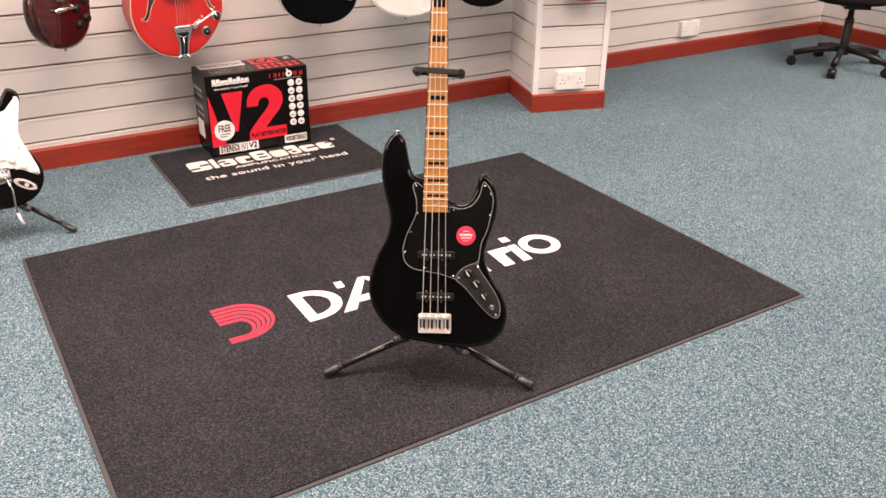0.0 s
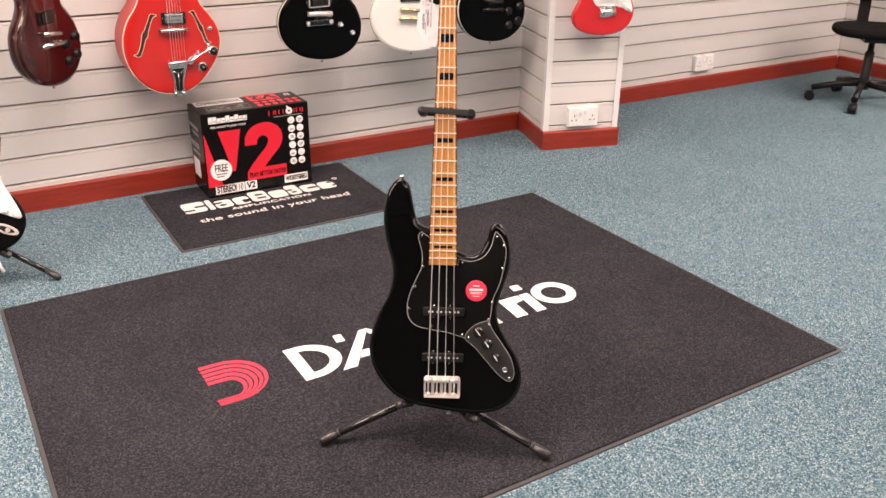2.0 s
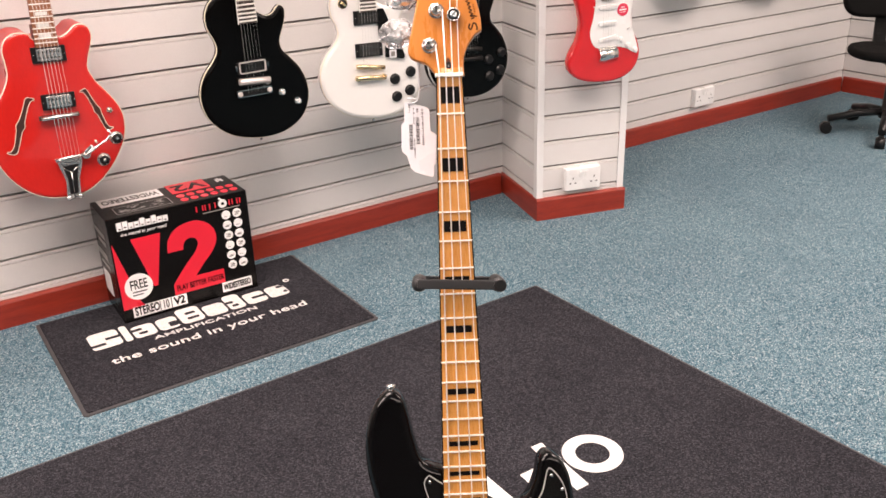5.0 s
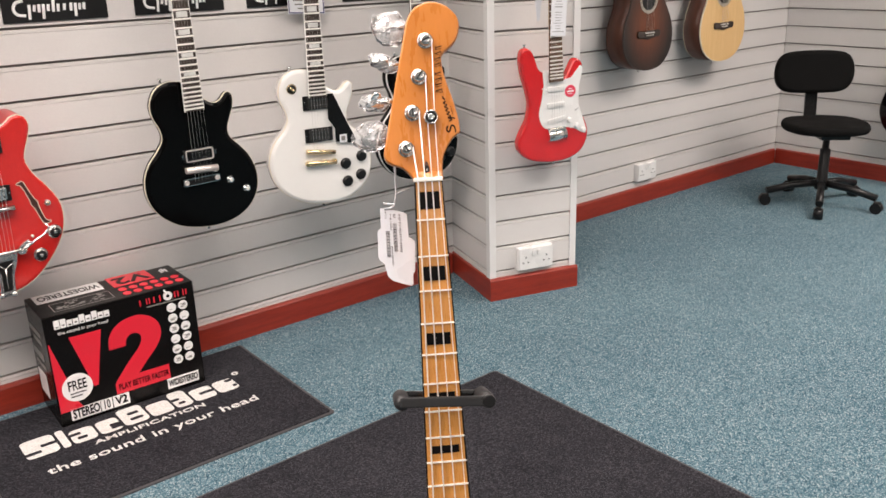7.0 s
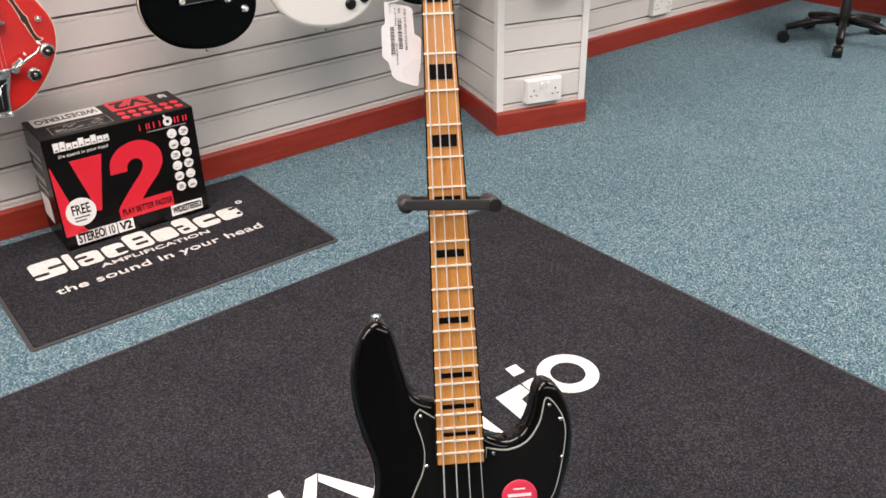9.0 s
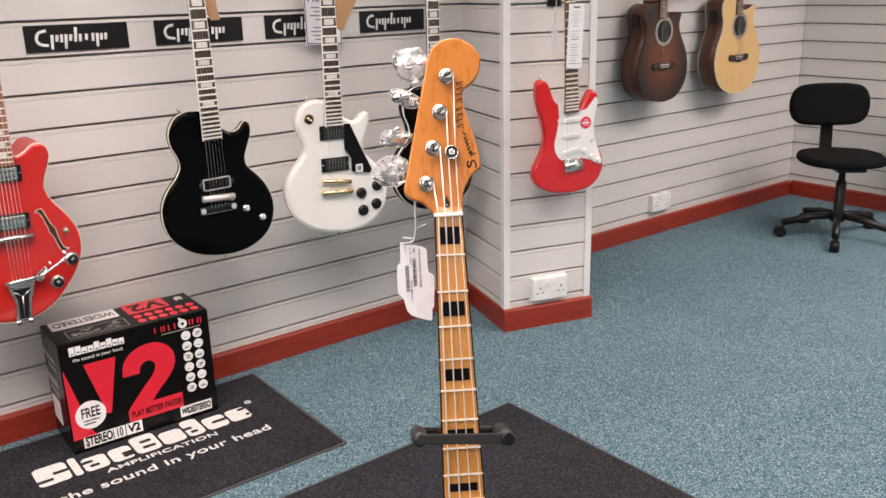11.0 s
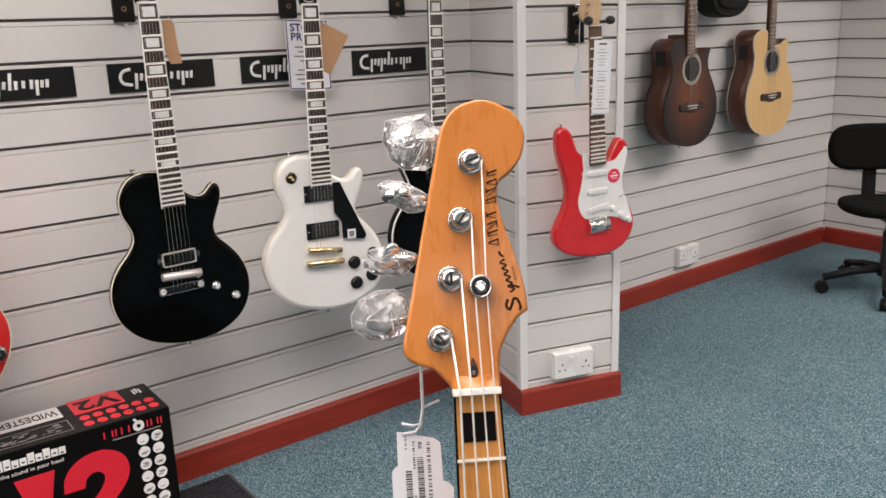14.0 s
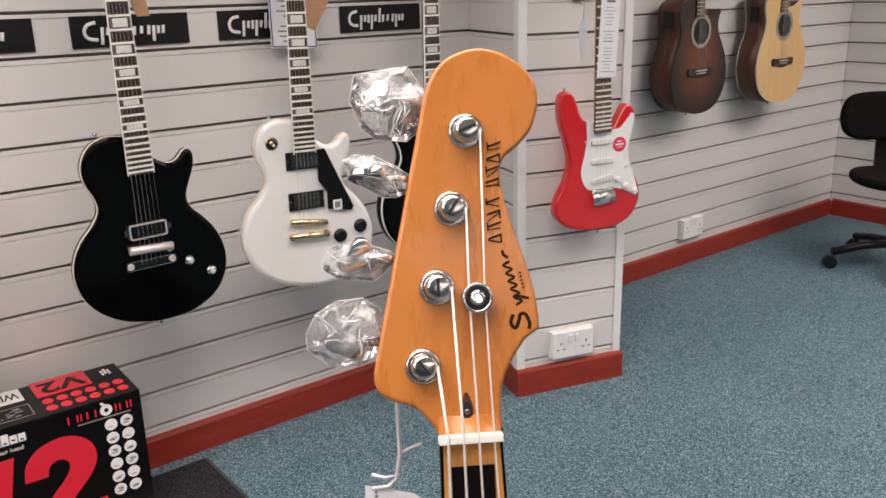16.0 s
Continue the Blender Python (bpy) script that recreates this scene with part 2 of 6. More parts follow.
M = dict(
    carpet=carpet_mat(), pile=mat_pile(),
    pile_white=pile_print("white_mat_print", (0.80, 0.79, 0.77)), pile_red=pile_print("red_mat_print", (0.56, 0.045, 0.085)),
    mat_edge=surf("grey_mat_edge", (0.046, 0.045, 0.049), 0.6, vary=0.15, bump=0.2),
    rubber=surf("black_rubber", (0.014, 0.0135, 0.014), 0.38, bump=0.1, gloss=0.7),
    slat=surf("white_slat_panel", (0.70, 0.68, 0.665), 0.36, vary=0.05, scale=1.8, islands=0.05, bump=0.03),
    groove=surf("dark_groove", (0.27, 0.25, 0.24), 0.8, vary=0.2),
    plaster=surf("grey_painted_plaster", (0.17, 0.165, 0.16), 0.8, vary=0.05, scale=1.5, bump=0.1),
    ceiling=surf("ceiling_tile", (0.62, 0.61, 0.59), 0.9, vary=0.06, bump=0.2),
    trim=surf("white_plastic_trim", (0.78, 0.78, 0.77), 0.32, vary=0.04),
    skirting=wood("red_stained_skirting", (0.20, 0.018, 0.010), (0.36, 0.040, 0.020), 0.36, (1.5, 16, 16), 3.0, 0.08, knots=0.12),
    socket=surf("white_socket_plastic", (0.82, 0.82, 0.81), 0.28, vary=0.03),
    hole=surf("black_hole", (0.01, 0.01, 0.01), 0.9),
    hollow=surf("dark_brown_inside", (0.035, 0.010, 0.006), 0.8, vary=0.4),
    black_gloss=surf("black_gloss_lacquer", (0.0020, 0.0020, 0.0023), 0.05, vary=0.2, gloss=0.34),
    black_lacquer=surf("black_body_lacquer", (0.0018, 0.0018, 0.0018), 0.08, vary=0.2, gloss=0.10),
    black_plastic=surf("black_plastic", (0.006, 0.006, 0.0065), 0.36, vary=0.2, bump=0.05, gloss=0.35),
    knob_black=surf("black_knob_plastic", (0.012, 0.012, 0.012), 0.22, vary=0.2, gloss=0.6),
    guard_black=surf("black_pickguard", (0.005, 0.005, 0.005), 0.2, vary=0.2, gloss=0.25),
    white_ply=surf("white_plastic_edge", (0.8, 0.8, 0.77), 0.35, vary=0.05),
    cream=surf("cream_binding", (0.72, 0.66, 0.52), 0.35, vary=0.08),
    white_gloss=surf("white_gloss_lacquer", (0.80, 0.79, 0.765), 0.10, vary=0.02, coat=1.0),
    red_gloss=surf("red_gloss_lacquer", (0.62, 0.018, 0.022), 0.12, vary=0.08, coat=0.6),
    cherry=surf("cherry_red_lacquer", (0.52, 0.018, 0.014), 0.10, vary=0.12, coat=0.6, stretch=(1, 1, 0.4)),
    cherry_side=surf("cherry_red_side", (0.60, 0.034, 0.034), 0.3, vary=0.14, gloss=0.25),
    wine=surf("wine_red_lacquer", (0.028, 0.0040, 0.0048), 0.14, vary=0.3, coat=0.7, stretch=(1, 1, 0.2)),
    maple=wood("tinted_maple", (0.46, 0.155, 0.026), (0.58, 0.207, 0.042), 0.28, (4, 0.9, 4), 3.2, 0.2),
    board=wood("lacquered_maple_board", (0.48, 0.205, 0.044), (0.60, 0.278, 0.073), 0.28, (30, 1.5, 30), 4.0, 0.2),
    pale_maple=wood("pale_maple", (0.50, 0.33, 0.18), (0.62, 0.43, 0.25), 0.4, (20, 1.5, 20), 4.0),
    rosewood=wood("dark_rosewood", (0.017, 0.011, 0.008), (0.045, 0.028, 0.020), 0.45, (30, 2, 30), 4.0),
    spruce=wood("natural_spruce_top", (0.62, 0.39, 0.16), (0.74, 0.50, 0.24), 0.35, (60, 1.5, 10), 3.0),
    mahogany=wood("brown_mahogany_side", (0.050, 0.016, 0.009), (0.105, 0.034, 0.018), 0.35, (8, 1.0, 8), 4.0),
    sunburst=burst("brown_sunburst_top", (0.15, 0.044, 0.017), (0.013, 0.009, 0.008), 0.20),
    chrome=surf("chrome", (0.80, 0.80, 0.80), 0.10, 1.0, vary=0.06),
    steel=surf("string_steel", (0.84, 0.80, 0.76), 0.36, 0.45, vary=0.08),
    fret=surf("fret_nickel", (0.92, 0.89, 0.82), 0.40, 0.25, vary=0.05),
    nickel=surf("polished_nickel", (0.80, 0.78, 0.75), 0.20, 1.0, vary=0.15, fine=90.0, bump=0.35, depth=0.002),
    bright=surf("bright_nickel_plate", (0.80, 0.735, 0.70), 0.38, 0.55, vary=0.08),
    satin=surf("satin_chrome", (0.60, 0.59, 0.575), 0.20, 1.0, vary=0.1),
    rosette=surf("grey_rosette_rings", (0.46, 0.42, 0.36), 0.4, vary=0.3, scale=90.0),
    brown_board=wood("brown_wooden_board", (0.085, 0.045, 0.026), (0.16, 0.088, 0.05), 0.4, (30, 2, 30), 4.0),
    string_dark=surf("wound_string_steel", (0.60, 0.59, 0.57), 0.3, 0.7, vary=0.1),
    warm_board=wood("reddish_wooden_board", (0.20, 0.075, 0.035), (0.30, 0.12, 0.06), 0.4, (30, 2, 30), 4.0),
    grey_ply=surf("grey_edge_ply", (0.36, 0.35, 0.34), 0.35, vary=0.1),
    ink_pale=surf("pale_grey_ink", (0.36, 0.36, 0.37), 0.7),
    gold=surf("gold_plate", (0.82, 0.66, 0.40), 0.24, 1.0, vary=0.08),
    bone=surf("white_bone", (0.82, 0.80, 0.74), 0.4, vary=0.05),
    pearl=surf("pearl_inlay", (0.70, 0.70, 0.68), 0.22, vary=0.18, scale=60.0),
    block=surf("black_inlay", (0.004, 0.003, 0.003), 0.4, vary=0.3, gloss=0.1),
    plate_grey=surf("grey_metal_plate", (0.050, 0.049, 0.047), 0.34, 0.5, vary=0.12),
    smoke=surf("dark_chrome", (0.22, 0.22, 0.22), 0.16, 1.0, vary=0.2),
    plate=surf("black_metal_plate", (0.020, 0.019, 0.0185), 0.3, 0.6, vary=0.1),
    stand=surf("black_tube_enamel", (0.011, 0.011, 0.012), 0.22, vary=0.15, coat=0.7),
    foam=surf("black_foam_rubber", (0.014, 0.014, 0.015), 0.5, bump=0.2),
    fabric=surf("black_chair_fabric", (0.006, 0.006, 0.006), 0.95, fine=420.0, bump=0.4, gloss=0.1),
    card_black=surf("black_printed_card", (0.0050, 0.0046, 0.0046), 0.22, vary=0.15, gloss=0.20),
    card_red=surf("red_printed_card", (0.73, 0.020, 0.042), 0.30, vary=0.05, coat=0.25),
    card_white=surf("white_printed_card", (0.86, 0.855, 0.85), 0.36, vary=0.04, coat=0.2),
    card_grey=surf("grey_printed_card", (0.22, 0.21, 0.20), 0.35, vary=0.2),
    paper=surf("white_paper", (0.76, 0.77, 0.80), 0.7, vary=0.04),
    tag_plastic=surf("white_tag_plastic", (0.63, 0.65, 0.69), 0.3, vary=0.03),
    ink=surf("grey_ink", (0.08, 0.08, 0.085), 0.7),
    ink_blue=surf("blue_ink", (0.035, 0.035, 0.16), 0.7),
    kraft=surf("brown_kraft_card", (0.40, 0.225, 0.12), 0.75, vary=0.12, bump=0.1),
    sign_black=surf("black_sign_board", (0.007, 0.007, 0.0075), 0.4, vary=0.2, gloss=0.35),
    sign_white=surf("white_sign_print", (0.84, 0.84, 0.84), 0.5),
    sticker=surf("red_sticker", (0.72, 0.04, 0.09), 0.35, vary=0.05),
    decal=surf("brown_black_decal", (0.026, 0.011, 0.005), 0.6, gloss=0.1),
    nylon=surf("black_nylon_bag", (0.004, 0.004, 0.0043), 0.7, fine=500.0, bump=0.3, gloss=0.3),
    film=clear_film(), film_glint=surf("white_film_glint", (0.85, 0.86, 0.87), 0.2, vary=0.05),
)
glow, nt, p = nodes_of("lamp_diffuser")
p.inputs["Emission Color"].default_value = (1, 0.9, 0.84, 1)
p.inputs["Emission Strength"].default_value = 2.0
M["glow"] = glow


# ---- shape helpers ----
def spline(pts, n=5, closed=True):
    """A smooth line through the points (millimetres in, metres out)."""
    out, k = [], len(pts)
    for i in range(k if closed else k - 1):
        p0, p1, p2, p3 = (pts[(i + j) % k] if closed else pts[max(0, min(k - 1, i + j))] for j in (-1, 0, 1, 2))
        for s in range(n):
            t = s / n
            out.append(tuple(0.0005 * (2 * b + (c - a) * t + (2 * a - 5 * b + 4 * c - d) * t * t + (3 * b - a - 3 * c + d) * t ** 3)
                             for a, b, c, d in zip(p0, p1, p2, p3)))
    if not closed:
        out.append(tuple(0.001 * c for c in pts[-1]))
    return out


def mm(pts):
    return [(x * 0.001, y * 0.001) for x, y in pts]


def ccw(pts):
    area = sum(a[0] * b[1] - b[0] * a[1] for a, b in zip(pts, pts[1:] + pts[:1]))
    return pts if area > 0 else pts[::-1]


def inset(pts, d):
    """The closed line moved inward by d."""
    out, k = [], len(pts)
    for i, (x, y) in enumerate(pts):
        (ax, ay), (bx, by) = pts[i - 1], pts[(i + 1) % k]
        tx, ty = bx - ax, by - ay
        size = math.hypot(tx, ty) or 1
        out.append((x - ty / size * d, y + tx / size * d))
    return out


def rings(bm, outline, levels, caps=(True, True), smooth=True):
    """Skins a stack of (inset, z) levels of one outline."""
    outline = ccw(outline)
    loops = [[bm.verts.new((x, y, z)) for x, y in (inset(outline, d) if d else outline)] for d, z in levels]
    k = len(outline)
    for a, b in zip(loops, loops[1:]):
        for i in range(k):
            f = bm.faces.new((a[i], a[(i + 1) % k], b[(i + 1) % k], b[i]))
            f.smooth = smooth
    if caps[0]:
        bm.faces.new(loops[0][::-1])
    if caps[1]:
        bm.faces.new(loops[-1])


def slab(bm, outline, z0, z1, r0=0.0, r1=0.0, seg=4):
    levels = []
    if r0:
        levels += [(r0 + 0.0008, z0)] + [(r0 * (1 - math.sin(a)), z0 + r0 * (1 - math.cos(a))) for a in (math.pi / 2 * i / seg for i in range(seg + 1))]
    else:
        levels += [(0, z0)]
    if r1:
        levels += [(r1 * (1 - math.cos(a)), z1 - r1 * (1 - math.sin(a))) for a in (math.pi / 2 * i / seg for i in range(seg + 1))] + [(r1 + 0.0008, z1)]
    else:
        levels += [(0, z1)]
    rings(bm, outline, levels, smooth=bool(r0 or r1))


def band(bm, outline, d, z0, z1):
    """A closed strip along an outline: its rim and d of its top."""
    rings(bm, outline, [(d, z0), (-0.0006, z0), (-0.0006, z1), (d, z1), (d, z0)], (False, False), False)


def box(bm, c, s, bevel=0.0, m=None, seg=2):
    r = bmesh.ops.create_cube(bm, size=1, matrix=Matrix.LocRotScale(c, None, s))
    if bevel:
        es = list({e for v in r["verts"] for e in v.link_edges})
        made = bmesh.ops.bevel(bm, geom=es, offset=bevel, segments=seg, affect="EDGES", profile=0.6)
        vs = list({v for f in made["faces"] for v in f.verts} | {v for v in r["verts"] if v.is_valid})
    else:
        vs = r["verts"]
    if m is not None:
        bmesh.ops.transform(bm, matrix=m, verts=vs)


def cyl(bm, a, b, r0, r1=None, seg=16, smooth=True):
    a, b = Vector(a), Vector(b)
    r1 = r0 if r1 is None else r1
    q = (b - a).to_track_quat("Z", "Y").to_matrix()
    rows = [[bm.verts.new(c + q @ Vector((r * math.cos(2 * math.pi * i / seg), r * math.sin(2 * math.pi * i / seg), 0))) for i in range(seg)]
            for c, r in ((a, r0), (b, r1))]
    for i in range(seg):
        f = bm.faces.new((rows[0][i], rows[0][(i + 1) % seg], rows[1][(i + 1) % seg], rows[1][i]))
        f.smooth = smooth
    bm.faces.new(rows[0][::-1])
    bm.faces.new(rows[1])


def lathe(bm, profile, m=None, seg=20, smooth=True):
    """Turns (radius, height) pairs about the z axis."""
    m = m or Matrix()
    loops = []
    for r, h in profile:
        loops.append([bm.verts.new(m @ Vector((r * math.cos(2 * math.pi * i / seg), r * math.sin(2 * math.pi * i / seg), h))) for i in range(seg)])
    for a, b in zip(loops, loops[1:]):
        for i in range(seg):
            f = bm.faces.new((a[i], a[(i + 1) % seg], b[(i + 1) % seg], b[i]))
            f.smooth = smooth
    bm.faces.new(loops[0][::-1])
    bm.faces.new(loops[-1])


def tube(bm, pts, r, seg=8):
    pts = [Vector(p) for p in pts]
    loops = []
    for i, p in enumerate(pts):
        way = (pts[min(i + 1, len(pts) - 1)] - pts[max(i - 1, 0)]).normalized()
        q = way.to_track_quat("Z", "Y").to_matrix()
        loops.append([bm.verts.new(p + q @ Vector((r * math.cos(2 * math.pi * k / seg), r * math.sin(2 * math.pi * k / seg), 0))) for k in range(seg)])
    for a, b in zip(loops, loops[1:]):
        for k in range(seg):
            f = bm.faces.new((a[k], a[(k + 1) % seg], b[(k + 1) % seg], b[k]))
            f.smooth = True
    bm.faces.new(loops[0][::-1])
    bm.faces.new(loops[-1])


def mesh_of(name, bm, material):
    me = bpy.data.meshes.new(name)
    bmesh.ops.recalc_face_normals(bm, faces=bm.faces)
    bm.to_mesh(me)
    bm.free()
    me.materials.append(material)
    return me


def part(name, bm, material, parent, label="", m=None):
    """One mesh object, under a thing or a part. bm: a bmesh or a ready mesh."""
    me = bm if isinstance(bm, bpy.types.Mesh) else mesh_of(name, bm, material)
    ob = new(name, me)
    ob.parent = parent
    if m is not None:
        ob.matrix_local = m
    return tagged(ob, label)


def thing(name, m, label, category, group="", kind=""):
    ob = new(name)
    ob.empty_display_size = 0.05
    ob.matrix_world = m
    return tagged(ob, label, category, group, kind)


def solid(name, bm, material, label, category, m=None, group="", kind=""):
    ob = new(name, mesh_of(name, bm, material))
    if m is not None:
        ob.matrix_world = m
    return tagged(ob, label, category, group, kind)


def made(shape, *args, **kw):
    """A bmesh holding one shape."""
    bm = bmesh.new()
    shape(bm, *args, **kw)
    return bm


def words(text, size, material, thick=0.0004, spacing=1.0, bold=0.0, wide=1.0):
    """A mesh of lettering, centred on its own middle, lying in x, y."""
    cu = bpy.data.curves.new("words", "FONT")
    cu.body, cu.size, cu.extrude, cu.space_character, cu.offset = text, size, thick, spacing, bold
    cu.align_x, cu.align_y = "CENTER", "CENTER"
    ob = bpy.data.objects.new("words", cu)
    scene.collection.objects.link(ob)
    dg = bpy.context.evaluated_depsgraph_get()
    me = bpy.data.meshes.new_from_object(ob.evaluated_get(dg))
    bpy.data.objects.remove(ob)
    for v in me.vertices:
        v.co.x *= wide
    me.materials.clear()
    me.materials.append(material)
    return me


def lettering(text, size, material, parent, m, thick=0.0004, spacing=1.0, bold=0.0, wide=1.0):
    """Every letter a part of its own."""
    me = words(text, size, material, thick, spacing, bold, wide)
    bm = bmesh.new()
    bm.from_mesh(me)
    bpy.data.meshes.remove(me)
    left, spans = set(bm.verts), []
    while left:
        stack, island = [left.pop()], []
        while stack:
            v = stack.pop()
            island.append(v)
            for e in v.link_edges:
                o = e.other_vert(v)
                if o in left:
                    left.remove(o)
                    stack.append(o)
        x0, x1 = min(v.co.x for v in island), max(v.co.x for v in island)
        for s in spans:
            if x0 < s[1] - 0.3 * (x1 - x0) and x1 > s[0] + 0.3 * (x1 - x0):
                s[0], s[1] = min(s[0], x0), max(s[1], x1)
                s[2].extend(island)
                break
        else:
            spans.append([x0, x1, island])
    for x0, x1, island in sorted(spans, key=lambda s: s[0]):
        one, seen = bmesh.new(), {}
        for v in island:
            seen[v] = one.verts.new(v.co)
        for f in {f for v in island for f in v.link_faces}:
            one.faces.new([seen[v] for v in f.verts])
        part("letter", one, material, parent, "", m)
    bm.free()


def frame_of(o, u, v):
    """The pose whose x runs along u and y along v."""
    u, v = Vector(u).normalized(), Vector(v).normalized()
    w = u.cross(v).normalized()
    u = v.cross(w)
    return Matrix(((u.x, v.x, w.x, o[0]), (u.y, v.y, w.y, o[1]), (u.z, v.z, w.z, o[2]), (0, 0, 0, 1)))


def hung(x, y, z, lean=0.0, turn=0.0, tip=0.0):
    """A guitar's pose on the long wall: x to the right, y up its neck, z towards the room. The place is its nut's."""
    return pose(x, y, z, 0, 0, turn) @ pose(0, 0, 0, 90 - tip, 0, 0) @ pose(0, 0, 0, 0, 0, -lean)


# ---- the room ----
PITCH, FIRST = 0.1, 0.112          # slat spacing and the lowest groove's height
SKIRT = 0.088
NORTH, FAR, EAST = 3.779, 3.901, 5.652     # slat faces
PILLAR = pose(2.843, 3.415, 0, 0, 0, -16.83)


def plain_wall(name, a, b, label):
    lo, hi = [Vector(p) for p in (a, b)]
    return solid(name, made(box, (lo + hi) / 2, hi - lo), M["plaster"], label, "wall", kind="structure")


floor = solid("floor", made(box, (1.3, 0.6, -0.05), (9.4, 7.2, 0.1)), M["carpet"], "blue and white flecked carpet across the shop floor", "floor", kind="structure")
solid("ceiling", made(box, (1.3, 0.6, CEILING + 0.05), (9.4, 7.2, 0.1)), M["ceiling"], "white ceiling of the shop", "ceiling", kind="structure")
plain_wall("wall_south", (-3.4, -3.0, 0), (6.0, -2.85, CEILING), "plain grey wall behind the shop floor")
plain_wall("wall_west", (-3.4, -2.85, 0), (-3.25, 4.0, CEILING), "plain grey side wall of the shop")
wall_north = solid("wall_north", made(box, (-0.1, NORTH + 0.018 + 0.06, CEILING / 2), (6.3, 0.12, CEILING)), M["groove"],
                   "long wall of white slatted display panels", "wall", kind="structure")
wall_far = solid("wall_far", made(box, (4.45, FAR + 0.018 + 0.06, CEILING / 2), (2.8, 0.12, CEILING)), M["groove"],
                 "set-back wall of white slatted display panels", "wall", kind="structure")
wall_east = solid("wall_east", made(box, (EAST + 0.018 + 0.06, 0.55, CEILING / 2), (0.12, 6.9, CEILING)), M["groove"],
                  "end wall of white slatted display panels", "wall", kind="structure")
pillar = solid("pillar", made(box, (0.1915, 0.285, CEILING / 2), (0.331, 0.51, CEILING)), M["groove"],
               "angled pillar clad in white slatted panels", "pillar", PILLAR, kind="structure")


def slat_mesh(length):
    bm = bmesh.new()
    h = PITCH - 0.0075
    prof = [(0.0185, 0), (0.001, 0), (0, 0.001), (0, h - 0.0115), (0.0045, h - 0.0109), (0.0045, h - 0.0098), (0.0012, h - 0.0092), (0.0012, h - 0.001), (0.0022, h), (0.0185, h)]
    ends = [[bm.verts.new((x, y, z)) for y, z in prof] for x in (0, length)]
    for i in range(len(prof)):
        j = (i + 1) % len(prof)
        bm.faces.new((ends[0][i], ends[0][j], ends[1][j], ends[1][i]))
    bm.faces.new(ends[0])
    bm.faces.new(ends[1][::-1])
    return mesh_of("slat", bm, M["slat"])


def clad(wall, m, length, lift=0.0):
    """Slats up a wall; m: the foot of its left end, x along it, y into it."""
    me = slat_mesh(length)
    for k in range(-1, 25):
        z = FIRST + lift + PITCH * k + 0.00425
        if z + PITCH < CEILING:
            s = new("slat", me)
            s.parent = wall
            s.matrix_world = m @ pose(0, 0, z)


bpy.context.view_layer.update()


def skirting(m, length, name="baseboard"):
    bm = bmesh.new()
    prof = [(0.018, 0), (0, 0), (0, SKIRT - 0.008), (0.003, SKIRT - 0.002), (0.007, SKIRT), (0.018, SKIRT)]
    ends = [[bm.verts.new((x, y, z)) for y, z in prof] for x in (0, length)]
    for i in range(len(prof)):
        j = (i + 1) % len(prof)
        bm.faces.new((ends[0][i], ends[0][j], ends[1][j], ends[1][i]))
    bm.faces.new(ends[0])
    bm.faces.new(ends[1][::-1])
    return solid(name, bm, M["skirting"], "glossy red-stained wooden skirting board", "skirting", m, kind="structure")


skirting(pose(-3.25, NORTH - 0.0185, 0), 6.19)
skirting(pose(3.12, FAR - 0.0185, 0), 2.507)
skirting(pose(EAST - 0.0185, FAR - 0.0185, 0, 0, 0, -90), 6.6)
skirting(PILLAR, 0.383)
skirting(PILLAR @ pose(0, 0.395, 0, 0, 0, -90), 0.377)
skirting(PILLAR @ pose(0.383, 0.0185, 0, 0, 0, 90), 0.5)


def corner_trim(m, name="trim"):
    bm = bmesh.new()
    box(bm, (0.0125, -0.0012, (CEILING + SKIRT) / 2), (0.025, 0.0024, CEILING - SKIRT))
    box(bm, (-0.0012, 0.0125, (CEILING + SKIRT) / 2), (0.0024, 0.0298, CEILING - SKIRT))
    solid(name, bm, M["trim"], "white plastic corner strip on the pillar", "trim", m, kind="structure")


corner_trim(PILLAR @ pose(0.006, 0.0165, 0))
corner_trim(PILLAR @ pose(0.377, 0.0165, 0) @ Matrix.Diagonal((-1, 1, 1, 1)))


# ---- ceiling lamps ----
def ceiling_light(x, y):
    t = thing("ceiling_light", pose(x, y, CEILING - 0.03), "flat white fluorescent ceiling light panel, switched on", "ceiling light", "ceiling lights")
    bm = bmesh.new()
    for cx, cy, sx, sy in ((0, 0.61, 2.44, 0.02), (0, -0.61, 2.44, 0.02), (1.21, 0, 0.02, 1.2), (-1.21, 0, 0.02, 1.2), (0, 0, 2.4, 0.02)):
        box(bm, (cx, cy, 0.012), (sx, sy, 0.034))
    part("frame", bm, M["trim"], t)
    part("diffuser", made(box, (0, 0, 0.02), (2.4, 1.2, 0.008)), M["glow"], t, "glowing diffuser")


for lamp in LAMPS:
    ceiling_light(*lamp[:2])


# ---- the two mats ----
def rounded(w, d, r, n=5):
    out = []
    for cx, cy, a in ((w / 2 - r, d / 2 - r, 0), (r - w / 2, d / 2 - r, 90), (r - w / 2, r - d / 2, 180), (w / 2 - r, r - d / 2, 270)):
        out += [(cx + r * math.cos(radians(a + 90 * i / n)), cy + r * math.sin(radians(a + 90 * i / n))) for i in range(n + 1)]
    return out


def flat(outline, z0=0.0, z1=0.0012):
    return made(slab, outline, z0, z1)


